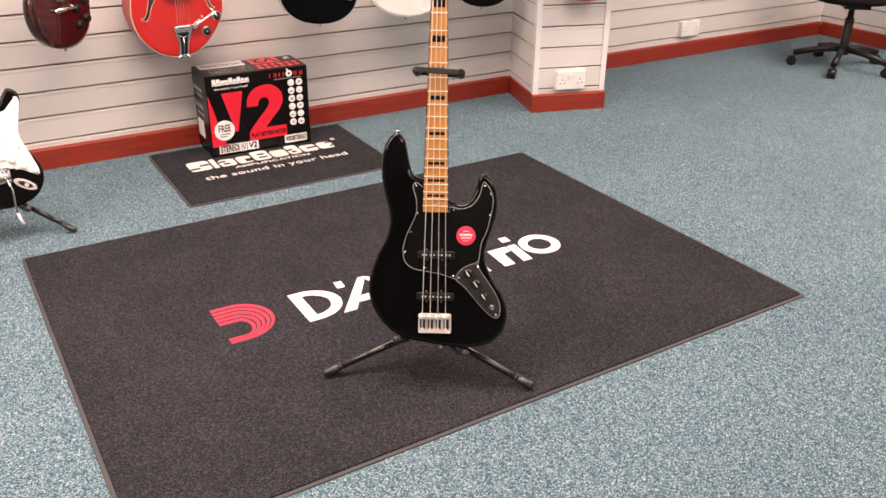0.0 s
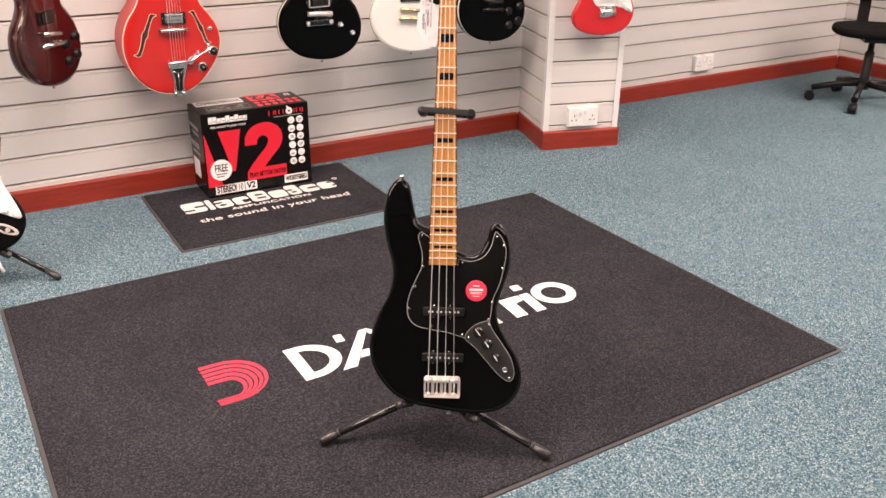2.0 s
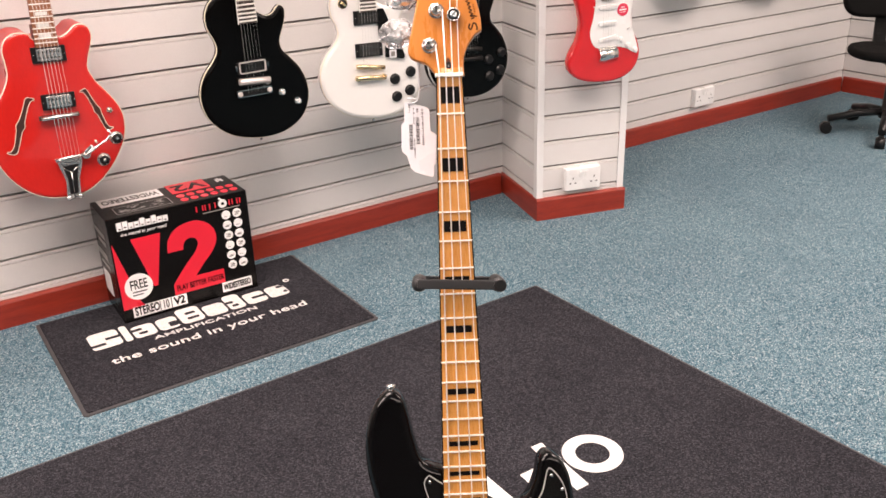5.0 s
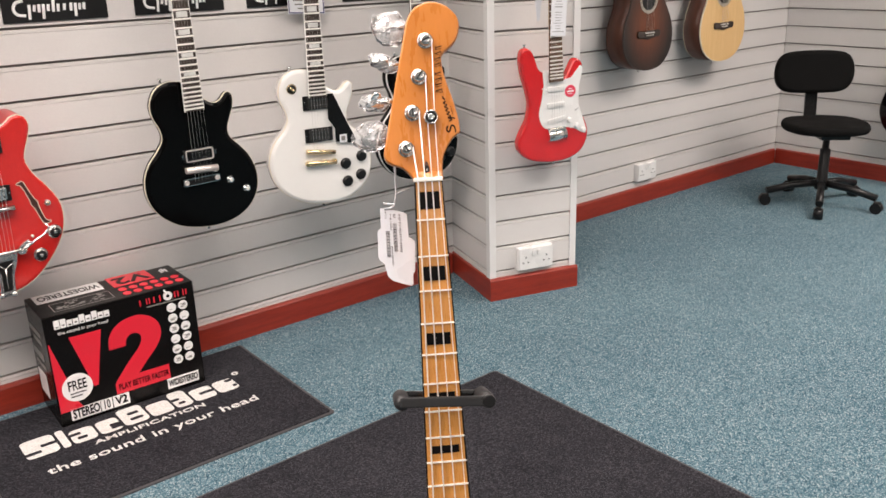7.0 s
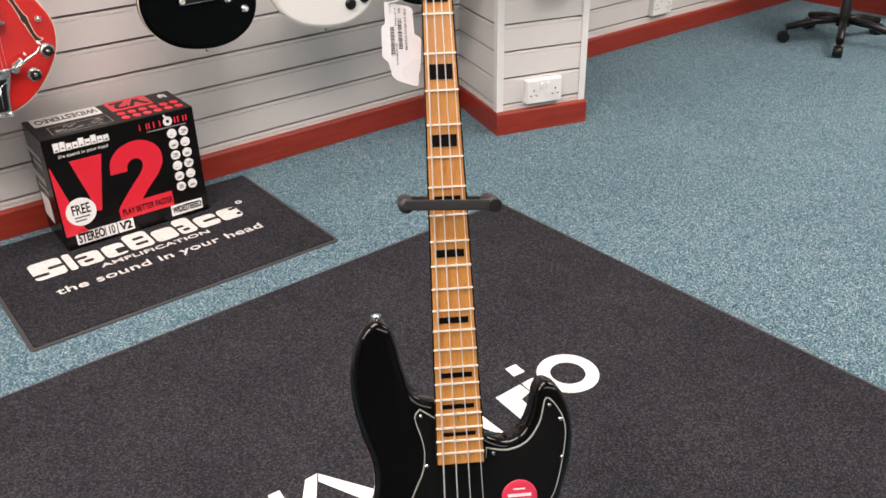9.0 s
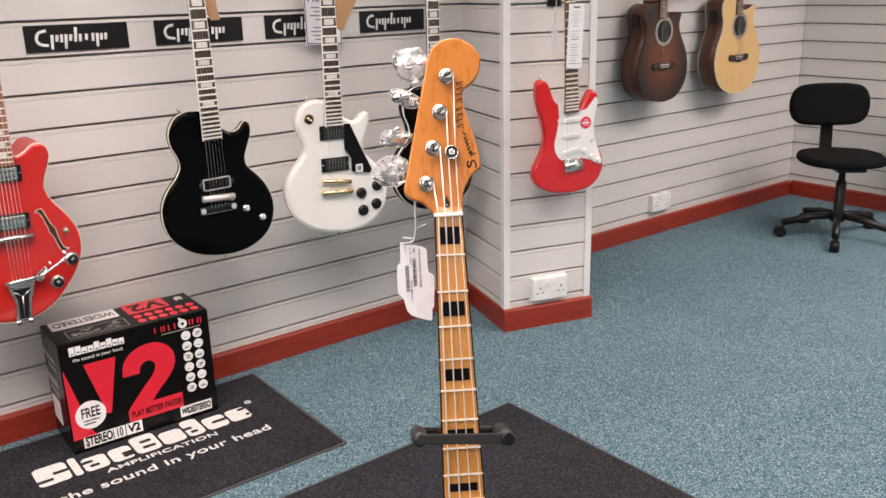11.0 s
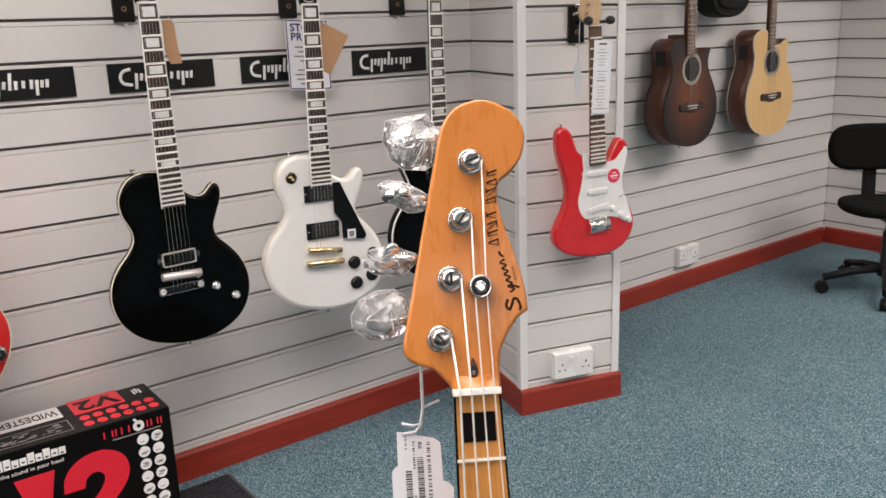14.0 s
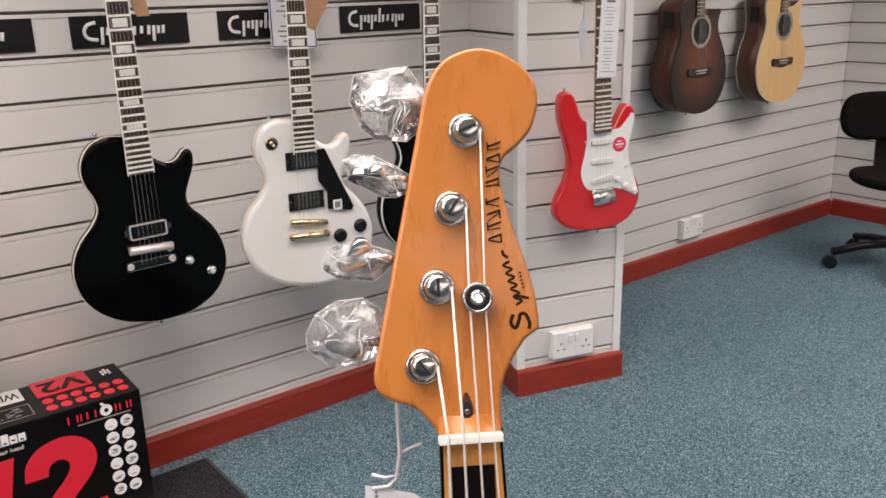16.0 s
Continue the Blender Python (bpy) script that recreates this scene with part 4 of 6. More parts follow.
def bass_guitar(m):
    t = thing("bass_guitar", m, "black electric bass guitar, maple neck with black blocks, on a stand", "bass guitar")
    part("body", made(slab, BASS_BODY, -0.053, -0.013, 0.010, 0.010, 5), M["black_gloss"], t, "glossy black lacquered body")
    guard_pts = [(-31, -549), (-50, -536), (-57, -547), (-50, -573), (-47, -593), (-50, -619), (-63, -647), (-74, -676), (-79, -705), (-73, -731), (-55, -746), (-26, -752), (11, -758),
                 (51, -770), (66, -745), (103, -734), (107, -716), (111, -681), (123, -653), (134, -607), (137, -572), (128, -547), (114, -533), (108, -550), (103, -567), (86, -590),
                 (60, -599), (33, -594), (32, -607), (-30, -607)]
    outline = mm(guard_pts[:1]) + spline(guard_pts[1:13], 3, False)[0:] + mm(guard_pts[13:15]) + spline(guard_pts[15:28], 3, False) + mm(guard_pts[28:])
    g = part("pickguard", made(slab, outline, -0.0135, -0.0108), M["guard_black"], t, "black three-ply pickguard")
    part("pickguard_edge", made(band, outline, 0.0007, -0.0132, -0.0106), M["grey_ply"], g, "thin white edge ply")
    for x, y in ((-49, -545), (-45, -612), (-61, -658), (-74, -707), (-24, -745), (45, -763), (101, -727), (110, -688), (131, -614), (131, -563), (117, -543), (42, -602)):
        screw(g, x * 0.001, y * 0.001, -0.0105, 0.0028)
    # neck and board
    part("neck", neck_back(0.0176, 0.0312, 0.607, 0.021, -0.006), M["maple"], t, "tinted maple neck", pose(-0.0017, 0, 0))
    fretboard(t, 0.0176, 0.0312, 0.607, 0.0, 0.006, "board", 0.864, 20, (1, 3, 5, 7, 9, 12, 15, 17, 19), "block", "block", 0.8).matrix_local = pose(-0.0017, -0.0006, 0)
    part("nut", made(box, (-0.0020, 0.0014, 0.0005), (0.0368, 0.0050, 0.009), 0.0010, None, 3), M["bone"], t, "white nut")
    # headstock
    head = [(-19, 2), (-20.5, 6), (-26, 13), (-33, 19.5), (-43, 23), (-51.5, 28), (-55, 36.5), (-53, 48), (-34, 128), (-17, 204), (-12, 215), (-4, 224), (7, 229), (18, 230.5),
            (31, 227), (42.5, 219), (50, 208), (51, 195), (46.5, 181), (38, 171), (30, 165), (26, 157), (27, 141), (32, 121), (38, 101), (43, 78), (44, 61), (35, 55), (27, 44),
            (20.5, 31), (18.5, 17), (18.5, 7), (19, 2)]
    outline = mm(head[:1]) + spline(head[1:8], 4, False) + spline(head[9:27], 4, False) + spline(head[27:], 3, False)
    part("headstock", made(slab, outline, -0.027, -0.0115, 0.002, 0.0022, 3), M["maple"], t, "orange-tinted maple headstock")
    bm = bmesh.new()
    prof = [(0.001, -0.0035), (0.004, -0.0060), (0.008, -0.0092), (0.012, -0.0112), (0.014, -0.0118), (0.014, -0.020), (0.001, -0.020)]
    ends = [[bm.verts.new((x, y, z)) for y, z in prof] for x in (-0.0192, 0.0164)]
    for i in range(len(prof)):
        j = (i + 1) % len(prof)
        bm.faces.new((ends[0][i], ends[0][j], ends[1][j], ends[1][i])).smooth = i < 4
    bm.faces.new(ends[0])
    bm.faces.new(ends[1][::-1])
    part("neck_shoulder", bm, M["maple"], t)
    plug = spline([(-2, 10.4), (-5.0, 12.6), (-5.9, 16.0), (-4.9, 21.0), (-2, 26.6), (0.9, 21.0), (1.9, 16.0), (1.0, 12.6)], 4)
    hole = part("truss_rod_hole", made(slab, plug, -0.0116, -0.0111), M["mahogany"], t, "walnut plug with truss rod hole")
    part("rod_opening", made(slab, [(-0.002 + 0.0030 * math.cos(g), 0.0158 + 0.0050 * math.sin(g)) for g in (2 * math.pi * i / 20 for i in range(20))], -0.0112, -0.0109), M["hole"], hole)
    part("rod_end", made(lathe, [(0.0018, 0), (0.0018, 0.0004), (0.0008, 0.0006)], pose(-0.0018, 0.0150, -0.0110), 10), M["smoke"], hole)
    pegs = [(6.3, 180), (-4.6, 134), (-15.6, 88), (-26.2, 42.5)]
    for i, (x, y) in enumerate(pegs):
        x, y = x * 0.001, y * 0.001
        tn = part("tuner", made(lathe, [(0.0108, 0), (0.0108, 0.0006), (0.0098, 0.0020), (0.0087, 0.0026), (0.0084, 0.0020), (0.0073, 0.0022), (0.0073, 0.0080), (0.0068, 0.0090),
                                        (0.0050, 0.0098), (0.0020, 0.0100)], pose(x, y, -0.0115), 26), M["satin"], t, "chrome tuning machine")
        part("slot", made(box, (0, 0, 0), (0.0105, 0.0016, 0.0012), 0, pose(x, y, -0.0015, 0, 0, 20 + 35 * i)), M["hole"], tn)
        cx, cy, tip, roll = ((-0.0450, 0.2055, -24, 8), (-0.0515, 0.1570, 66, -12), (-0.0610, 0.1090, 38, 20), (-0.0700, 0.0590, -6, 4))[i]
        edge = -0.0535 + (y - 0.041) * 0.225
        bm = bmesh.new()
        key_stalk(bm, (edge + 0.012, cy - 0.002, -0.031), (cx, cy, -0.031), 0.0032)
        part("tuner_key", bm, M["chrome"], tn, "chrome key under plastic film")
        clover = []
        for k in range(36):
            g = 2 * math.pi * k / 36
            r = 0.0112 + 0.0026 * math.cos(3 * g + math.pi)
            clover.append((r * math.cos(g), r * math.sin(g)))
        part("key_leaf", made(slab, clover, -0.0026, 0.0026, 0.0014, 0.0014, 3), M["chrome"], tn, "", pose(cx, cy, -0.031, tip, 0, roll))
        # a flat bag of stiff clear film round each key, gathered at the headstock's edge
        bx, by, rx, ry, tilt = ((-0.0380, 0.2020, 0.0240, 0.0235, -38), (-0.0475, 0.1585, 0.0205, 0.0105, -24), (-0.0610, 0.1065, 0.0215, 0.0115, -8), (-0.0695, 0.0640, 0.0230, 0.0205, -4))[i]
        film_bag(tn, bx, by, rx, ry, tilt, 52 + i)
    rt = part("string_tree", made(lathe, [(0.0090, 0), (0.0090, 0.0030), (0.0078, 0.0042), (0.0078, 0.0062), (0.0090, 0.0072), (0.0090, 0.0084), (0.0083, 0.0092), (0.0074, 0.0090), (0.0070, 0.0080), (0.0040, 0.0080)],
                                   pose(0.007, 0.0808, -0.0115), 28), M["satin"], t, "round chrome string retainer")
    part("retainer_groove", ring_shape(0, 0, 0.0072, 0.0048, 0.0008), M["plate"], rt, "", pose(0.007, 0.0808, -0.0036))
    sc = part("retainer_screw", made(lathe, [(0.0046, 0), (0.0046, 0.0012), (0.0036, 0.0022), (0.0024, 0.0022), (0.0022, 0.0012)], pose(0.007, 0.0808, -0.0034), 18), M["chrome"], rt)
    # strings, bridge, pickups
    xs = [-0.0150, -0.0063, 0.0024, 0.0111]
    xb = [-0.0285, -0.0095, 0.0095, 0.0285]
    order = [3, 2, 1, 0]
    runs = []
    for i in range(4):
        px, py = pegs[order[i]]
        post = (px * 0.001 + 0.008, py * 0.001, -0.006)
        mid = [(0.0028, 0.082, -0.0085)] if i == 2 else ([(0.0120, 0.082, -0.0085)] if i == 3 else [])
        runs.append([post] + mid + [(xs[i], 0.003, 0.0048), (xs[i], 0.0, 0.0045), (xb[i], -0.868, 0.004), (xb[i], -0.897, -0.006)])
    strings(t, runs, 0.00095, 0.00055)
    bm = bmesh.new()
    slab(bm, rounded(0.081, 0.048, 0.006), -0.0130, -0.0098, 0, 0.0008, 2)
    bmesh.ops.translate(bm, verts=bm.verts, vec=(0.002, -0.8805, 0))
    box(bm, (0.002, -0.9020, -0.0060), (0.079, 0.0036, 0.012), 0.0014)
    br = part("bridge", bm, M["bright"], t, "bright nickel bridge plate")
    for x in xb:
        part("saddle", made(cyl, (x - 0.0091, -0.864, -0.0035), (x + 0.0091, -0.864, -0.0035), 0.0062, None, 16), M["bright"], br)
        part("saddle_gap", made(box, (x * 1.02 + 0.001, -0.883, -0.0094), (0.0125, 0.024, 0.0010), 0.0003), M["smoke"], br)
        part("saddle_screw", made(cyl, (x, -0.868, -0.006), (x, -0.900, -0.006), 0.0018, None, 8), M["steel"], br)
        part("ball_end", made(lathe, [(0.0044, 0), (0.0046, 0.003), (0.0032, 0.0055), (0.0012, 0.0065)], pose(x, -0.8955, -0.0085), 12), M["bright"], br)
    for y, dx in ((-0.712, 0.0025), (-0.8145, 0.0025)):
        pk = part("pickup", made(slab, rounded(0.092, 0.0185, 0.004), -0.013, -0.0052, 0, 0.0015, 2), M["black_plastic"], t, "black single-coil pickup", pose(dx, y, 0))
        for x in xb:
            for s in (-0.004, 0.004):
                part("pole", made(lathe, [(0.0024, 0), (0.0022, 0.0010)], pose(x + s, 0, -0.0054), 8), M["steel"], pk)
        for sx, sy in ((-0.022, 0.0125), (0.014, 0.0125), (-0.022, -0.0125), (0.014, -0.0125)):
            screw(pk, sx, sy, -0.0108, 0.0026)
    plate_pts = [(51, -769), (66, -745), (86, -734), (103, -732), (111, -750), (132, -779), (154, -814), (161, -843), (157, -861), (146, -863), (126, -849), (97, -817), (74, -791)]
    plate = part("control_plate", made(slab, spline(plate_pts, 4), -0.0135, -0.0100, 0, 0.0008, 2), M["plate_grey"], t, "grey metal control plate")
    part("plate_edge", made(band, spline(plate_pts, 4), 0.0005, -0.0130, -0.0099), M["grey_ply"], plate)
    for x, y, r in ((80, -755, 11.5), (100, -781, 11.5), (120, -811, 9.5)):
        k = knob(t, x * 0.001, y * 0.001, -0.0100, r * 0.001, 0.016, "knob_black")
        part("pointer", made(box, (0, 0, 0), (0.0019, r * 0.0014, 0.0010), 0, pose(x * 0.001 - 0.001, y * 0.001 + 0.001, 0.0063, 0, 0, 35)), M["socket"], k)
    part("jack_socket", made(lathe, [(0.0062, 0), (0.0062, 0.003), (0.0045, 0.0042), (0.0045, 0.002), (0.003, 0.002)], pose(0.141, -0.838, -0.0100), 16), M["chrome"], t, "chrome jack socket")
    for x, y in ((59, -768), (104, -739), (151, -857)):
        screw(plate, x * 0.001, y * 0.001, -0.0099, 0.003)
    st = part("sticker", made(lathe, [(0.0235, 0), (0.0235, 0.0004), (0.0215, 0.0005)], pose(0.0735, -0.664, -0.0107), 36), M["sticker"], t, "round red paper sticker")
    for w, y, h in ((0.015, 0.011, 0.002), (0.031, 0.0025, 0.0042), (0.028, -0.0035, 0.0012), (0.024, -0.0065, 0.0012), (0.014, -0.012, 0.0012)):
        part("print_bar", made(box, (0.0735, -0.664 + y, -0.0101), (w, h, 0.0003)), M["card_white"], st)
    for x, y, d in ((-0.0975, -0.4245, 1), (0.018, -0.937, -1)):
        part("strap_button", made(lathe, [(0.0050, 0), (0.0036, 0.003), (0.0070, 0.0085), (0.0062, 0.0110), (0.002, 0.0115)], pose(x, y, -0.033) @ pose(0, 0, 0, -90 * d, 0, 0), 14), M["chrome"], t, "chrome strap button")
    # decal: a plain flourish, a wavy line and rows of slanted bars along the headstock's edge
    def decal(pts, r):
        bm = bmesh.new()
        tube(bm, [(x, y, 0) for x, y in spline(pts, 4, False)], r, 6)
        part("decal_stroke", bm, M["decal"], t, "", pose(0, 0, -0.01132) @ Matrix.Diagonal((1, 1, 0.12, 1)))

    decal([(28.5, 70), (26.8, 65), (29.5, 62), (31.5, 66), (33.0, 70), (36.0, 69.5), (38.0, 64), (37.2, 61)], 0.00105)
    decal([(31, 81), (38.5, 79.0)], 0.0009)
    decal([(32.6 - 0.62 * k + (2.3 if k % 2 else -2.1), 75.5 + 2.35 * k) for k in range(12)], 0.00075)
    decal([(27.5, 103.5), (24.8, 105.5), (24.2, 108)], 0.0009)
    for k in range(8):
        y = 115.2 + 7.2 * k + (4.6 if k > 3 else 0)
        x = 20.2 + 0.11 * max(0, y - 147)
        bm = bmesh.new()
        box(bm, (0, 0, 0), (0.0086, 0.0012, 0.0003), 0, pose(0, 0.0012, 0, 0, 0, 24))
        box(bm, (0, 0, 0), (0.0082, 0.0006, 0.0003), 0, pose(0, -0.0016, 0, 0, 0, (-6, 14, 40)[k % 3]))
        box(bm, (0, 0, 0), (0.0009, 0.0044, 0.0003), 0, pose(0.0038 * (-1) ** k, 0, 0, 0, 0, 8))
        part("decal_bar", bm, M["decal"], t, "", pose(x * 0.001, y * 0.001, -0.01122, 0, 0, -6))
    for k in range(5):
        part("decal_dot", made(box, (0, 0, 0), (0.0012, 0.0012, 0.0003)), M["decal"], t, "", pose(0.0355 - 0.0004 * k, 0.0855 + 0.0022 * k, -0.01122))
    return t


bass_guitar(BASS)


def price_tag(m):
    t = thing("price_tag", m, "white plastic price tag with barcode, tied to bass headstock", "price tag")
    shape = [(-64.5, -25), (-57, -26.5), (-35, -32), (-30.5, -35.5), (-30, -65), (-25.5, -67.2), (-22, -71), (-24.5, -109.5), (-27, -112), (-27.7, -125.5), (-30, -127.6), (-41.3, -124.4), (-54, -119.5),
             (-59.5, -113.6), (-63.4, -96.5), (-68, -93.6), (-70.4, -89.5), (-69.8, -55.5), (-67.5, -52.8), (-65, -51.5)]
    part("card", made(slab, mm(shape), 0, 0.0012), M["tag_plastic"], t)
    # columns of small print, too small to read, down the tag
    rng = random.Random(3)
    for x, y0, y1, w in ((-40.3, -34.6, -85, 3.0), (-52, -33.3, -56, 1.8), (-52.2, -75, -102, 2.2), (-58, -29, -41, 1.8)):
        y = y0
        while y > y1 + 1:
            h = rng.choice((0.5, 0.9, 1.2))
            part("print_bar", made(box, (x * 0.001, (y - h / 2) * 0.001, 0.0014), (w * rng.uniform(0.75, 1.0) * 0.001, h * 0.001, 0.0003)), M["ink"], t)
            y -= h + rng.choice((0.7, 0.9, 1.1, 1.9))
    lettering("BLK", 0.0040, M["ink"], t, pose(-0.0471, -0.0366, 0.0014, 0, 0, -90), 0.0002, 1.0, 0.0001, 0.8)
    for x, y0, y1 in ((-47.2, -46, -82), (-56.7, -55.7, -89)):
        y = y0
        while y > y1:
            h = rng.choice((0.5, 0.8, 1.3))
            part("barcode_bar", made(box, (x * 0.001, (y - h / 2) * 0.001, 0.0014), (0.0050, h * 0.001, 0.0003)), M["ink"], t)
            y -= h + rng.choice((0.6, 0.9))
    part("tie", made(tube, [(-0.043, 0.034, 0.018), (-0.043, 0.012, 0.010), (-0.0425, -0.008, -0.004), (-0.046, -0.024, 0.001)], 0.0013, 8), M["tag_plastic"], t, "white plastic tie")
    part("tie", made(tube, [(-0.060, -0.019, 0.0), (-0.052, -0.021, 0.003), (-0.044, -0.020, 0.0), (-0.050, -0.026, 0.003), (-0.060, -0.027, 0.001)], 0.0012, 8), M["tag_plastic"], t)
    part("tie", made(tube, [(-0.042, -0.008, -0.004), (-0.035, -0.005, -0.003), (-0.029, -0.003, -0.002)], 0.0011, 8), M["tag_plastic"], t)


price_tag(BASS @ pose(0.001, -0.003, -0.036))


def guitar_stand(m, feet, hub):
    """A tubular tripod. feet, hub: places in the room."""
    t = thing("guitar_stand", m, "black tubular steel folding stand with rubber feet, holding a guitar", "guitar stand", "guitar stands")
    inv = m.inverted()
    h = inv @ Vector(hub)
    for f in feet:
        f = inv @ Vector(f)
        leg = part("leg", made(cyl, h, f, 0.009, None, 14), M["stand"], t)
        way = (f - h).normalized()
        part("foot_ring", made(lathe, [(0.0096, -0.004), (0.0104, -0.003), (0.0104, 0.001), (0.0096, 0.002)], Matrix.Translation(f - way * 0.038) @ way.to_track_quat("Z", "Y").to_matrix().to_4x4(), 16), M["plate_grey"], leg)
        part("rubber_foot", made(lathe, [(0.008, 0), (0.0112, 0.004), (0.0112, 0.034), (0.0095, 0.041), (0.005, 0.044)], Matrix.Translation(f - way * 0.036) @ way.to_track_quat("Z", "Y").to_matrix().to_4x4(), 16), M["rubber"], leg, "black rubber foot")
    part("hub", made(lathe, [(0.020, -0.03), (0.024, -0.02), (0.024, 0.025), (0.015, 0.035)], Matrix.Translation(h), 18), M["foam"], t)
    return t, h, inv


HUB = Vector((1.312, 1.803, 0.105))
stand, hub_in, stand_inv = guitar_stand(pose(1.312, 1.803, 0), [(1.045, 1.859, 0.021), (1.461, 1.554, 0.021), (1.468, 2.055, 0.021)], HUB)
# post behind the neck, cradle under the body, yoke at the neck
S = stand_inv @ BASS
part("post", made(tube, [hub_in, S @ Vector((0.0, -0.62, -0.075)), S @ Vector((0.0, -0.290, -0.055))], 0.0085, 12), M["stand"], stand, "upright tube")
for sx, ex, y in ((-0.070, -0.092, -0.921), (0.062, 0.080, -0.950)):
    bm = made(tube, [hub_in, S @ Vector((sx * 0.8, y - 0.002, -0.066)), S @ Vector((sx, y - 0.010, -0.060)), S @ Vector((ex * 0.97, y - 0.009, -0.030)), S @ Vector((ex, y - 0.002, -0.010))], 0.006, 12)
    part("cradle_arm", bm, M["stand"], stand)
    pad = part("cradle_pad", made(cyl, S @ Vector((sx * 0.98, y - 0.010, -0.056)), S @ Vector((ex, y - 0.004, -0.012)), 0.0082, 0.0082, 14), M["foam"], stand, "black rubber cradle pad")
    way = (S @ Vector((ex, y - 0.004, -0.012)) - S @ Vector((sx * 0.98, y - 0.010, -0.056))).normalized()
    part("pad_cap", made(lathe, [(0.0084, 0), (0.0084, 0.004), (0.006, 0.007), (0.002, 0.008)], Matrix.Translation(S @ Vector((ex, y - 0.004, -0.012))) @ way.to_track_quat("Z", "Y").to_matrix().to_4x4(), 14), M["plate_grey"], pad, "grey end cap")
for sx in (-1, 1):
    part("yoke_peg", made(lathe, [(0.0085, 0), (0.0102, 0.004), (0.0102, 0.052), (0.0090, 0.058), (0.004, 0.061)], S @ pose(sx * 0.0525, -0.275 - sx * 0.002, -0.046), 18), M["foam"], stand, "rubber covered yoke peg")
part("yoke_bar", made(box, (0, 0, 0), (0.108, 0.013, 0.012), 0.004, S @ pose(0, -0.275, -0.044, 0, 0, -3)), M["stand"], stand)
part("neck_strap", made(box, (0, 0, 0), (0.110, 0.0130, 0.005), 0.002, S @ pose(0, -0.2745, 0.0170, 0, 0, -3)), M["foam"], stand, "flat rubber retaining strap")
part("strap_stud", made(lathe, [(0.0085, 0), (0.0085, 0.002), (0.007, 0.004)], S @ pose(0.0540, -0.2775, 0.0190), 16), M["black_plastic"], stand)


BIG = Matrix.Scale(1.0105, 4)


# ---- single-cutaway guitars on the wall ----
LP = spline([(0, -384), (-30, -378), (-58, -376), (-88, -386), (-107, -406), (-118, -435), (-115, -468), (-100, -502), (-97, -532), (-114, -561), (-142, -592), (-161, -629),
             (-166, -672), (-154, -718), (-124, -758), (-78, -789), (-20, -806), (37, -811), (94, -802), (145, -773), (174, -726), (178, -672), (160, -621), (132, -584),
             (107, -557), (101, -529), (112, -498), (125, -466), (127, -438), (117, -425), (105, -428), (88, -445), (68, -450), (46, -440), (28, -424), (14, -400)], 4)


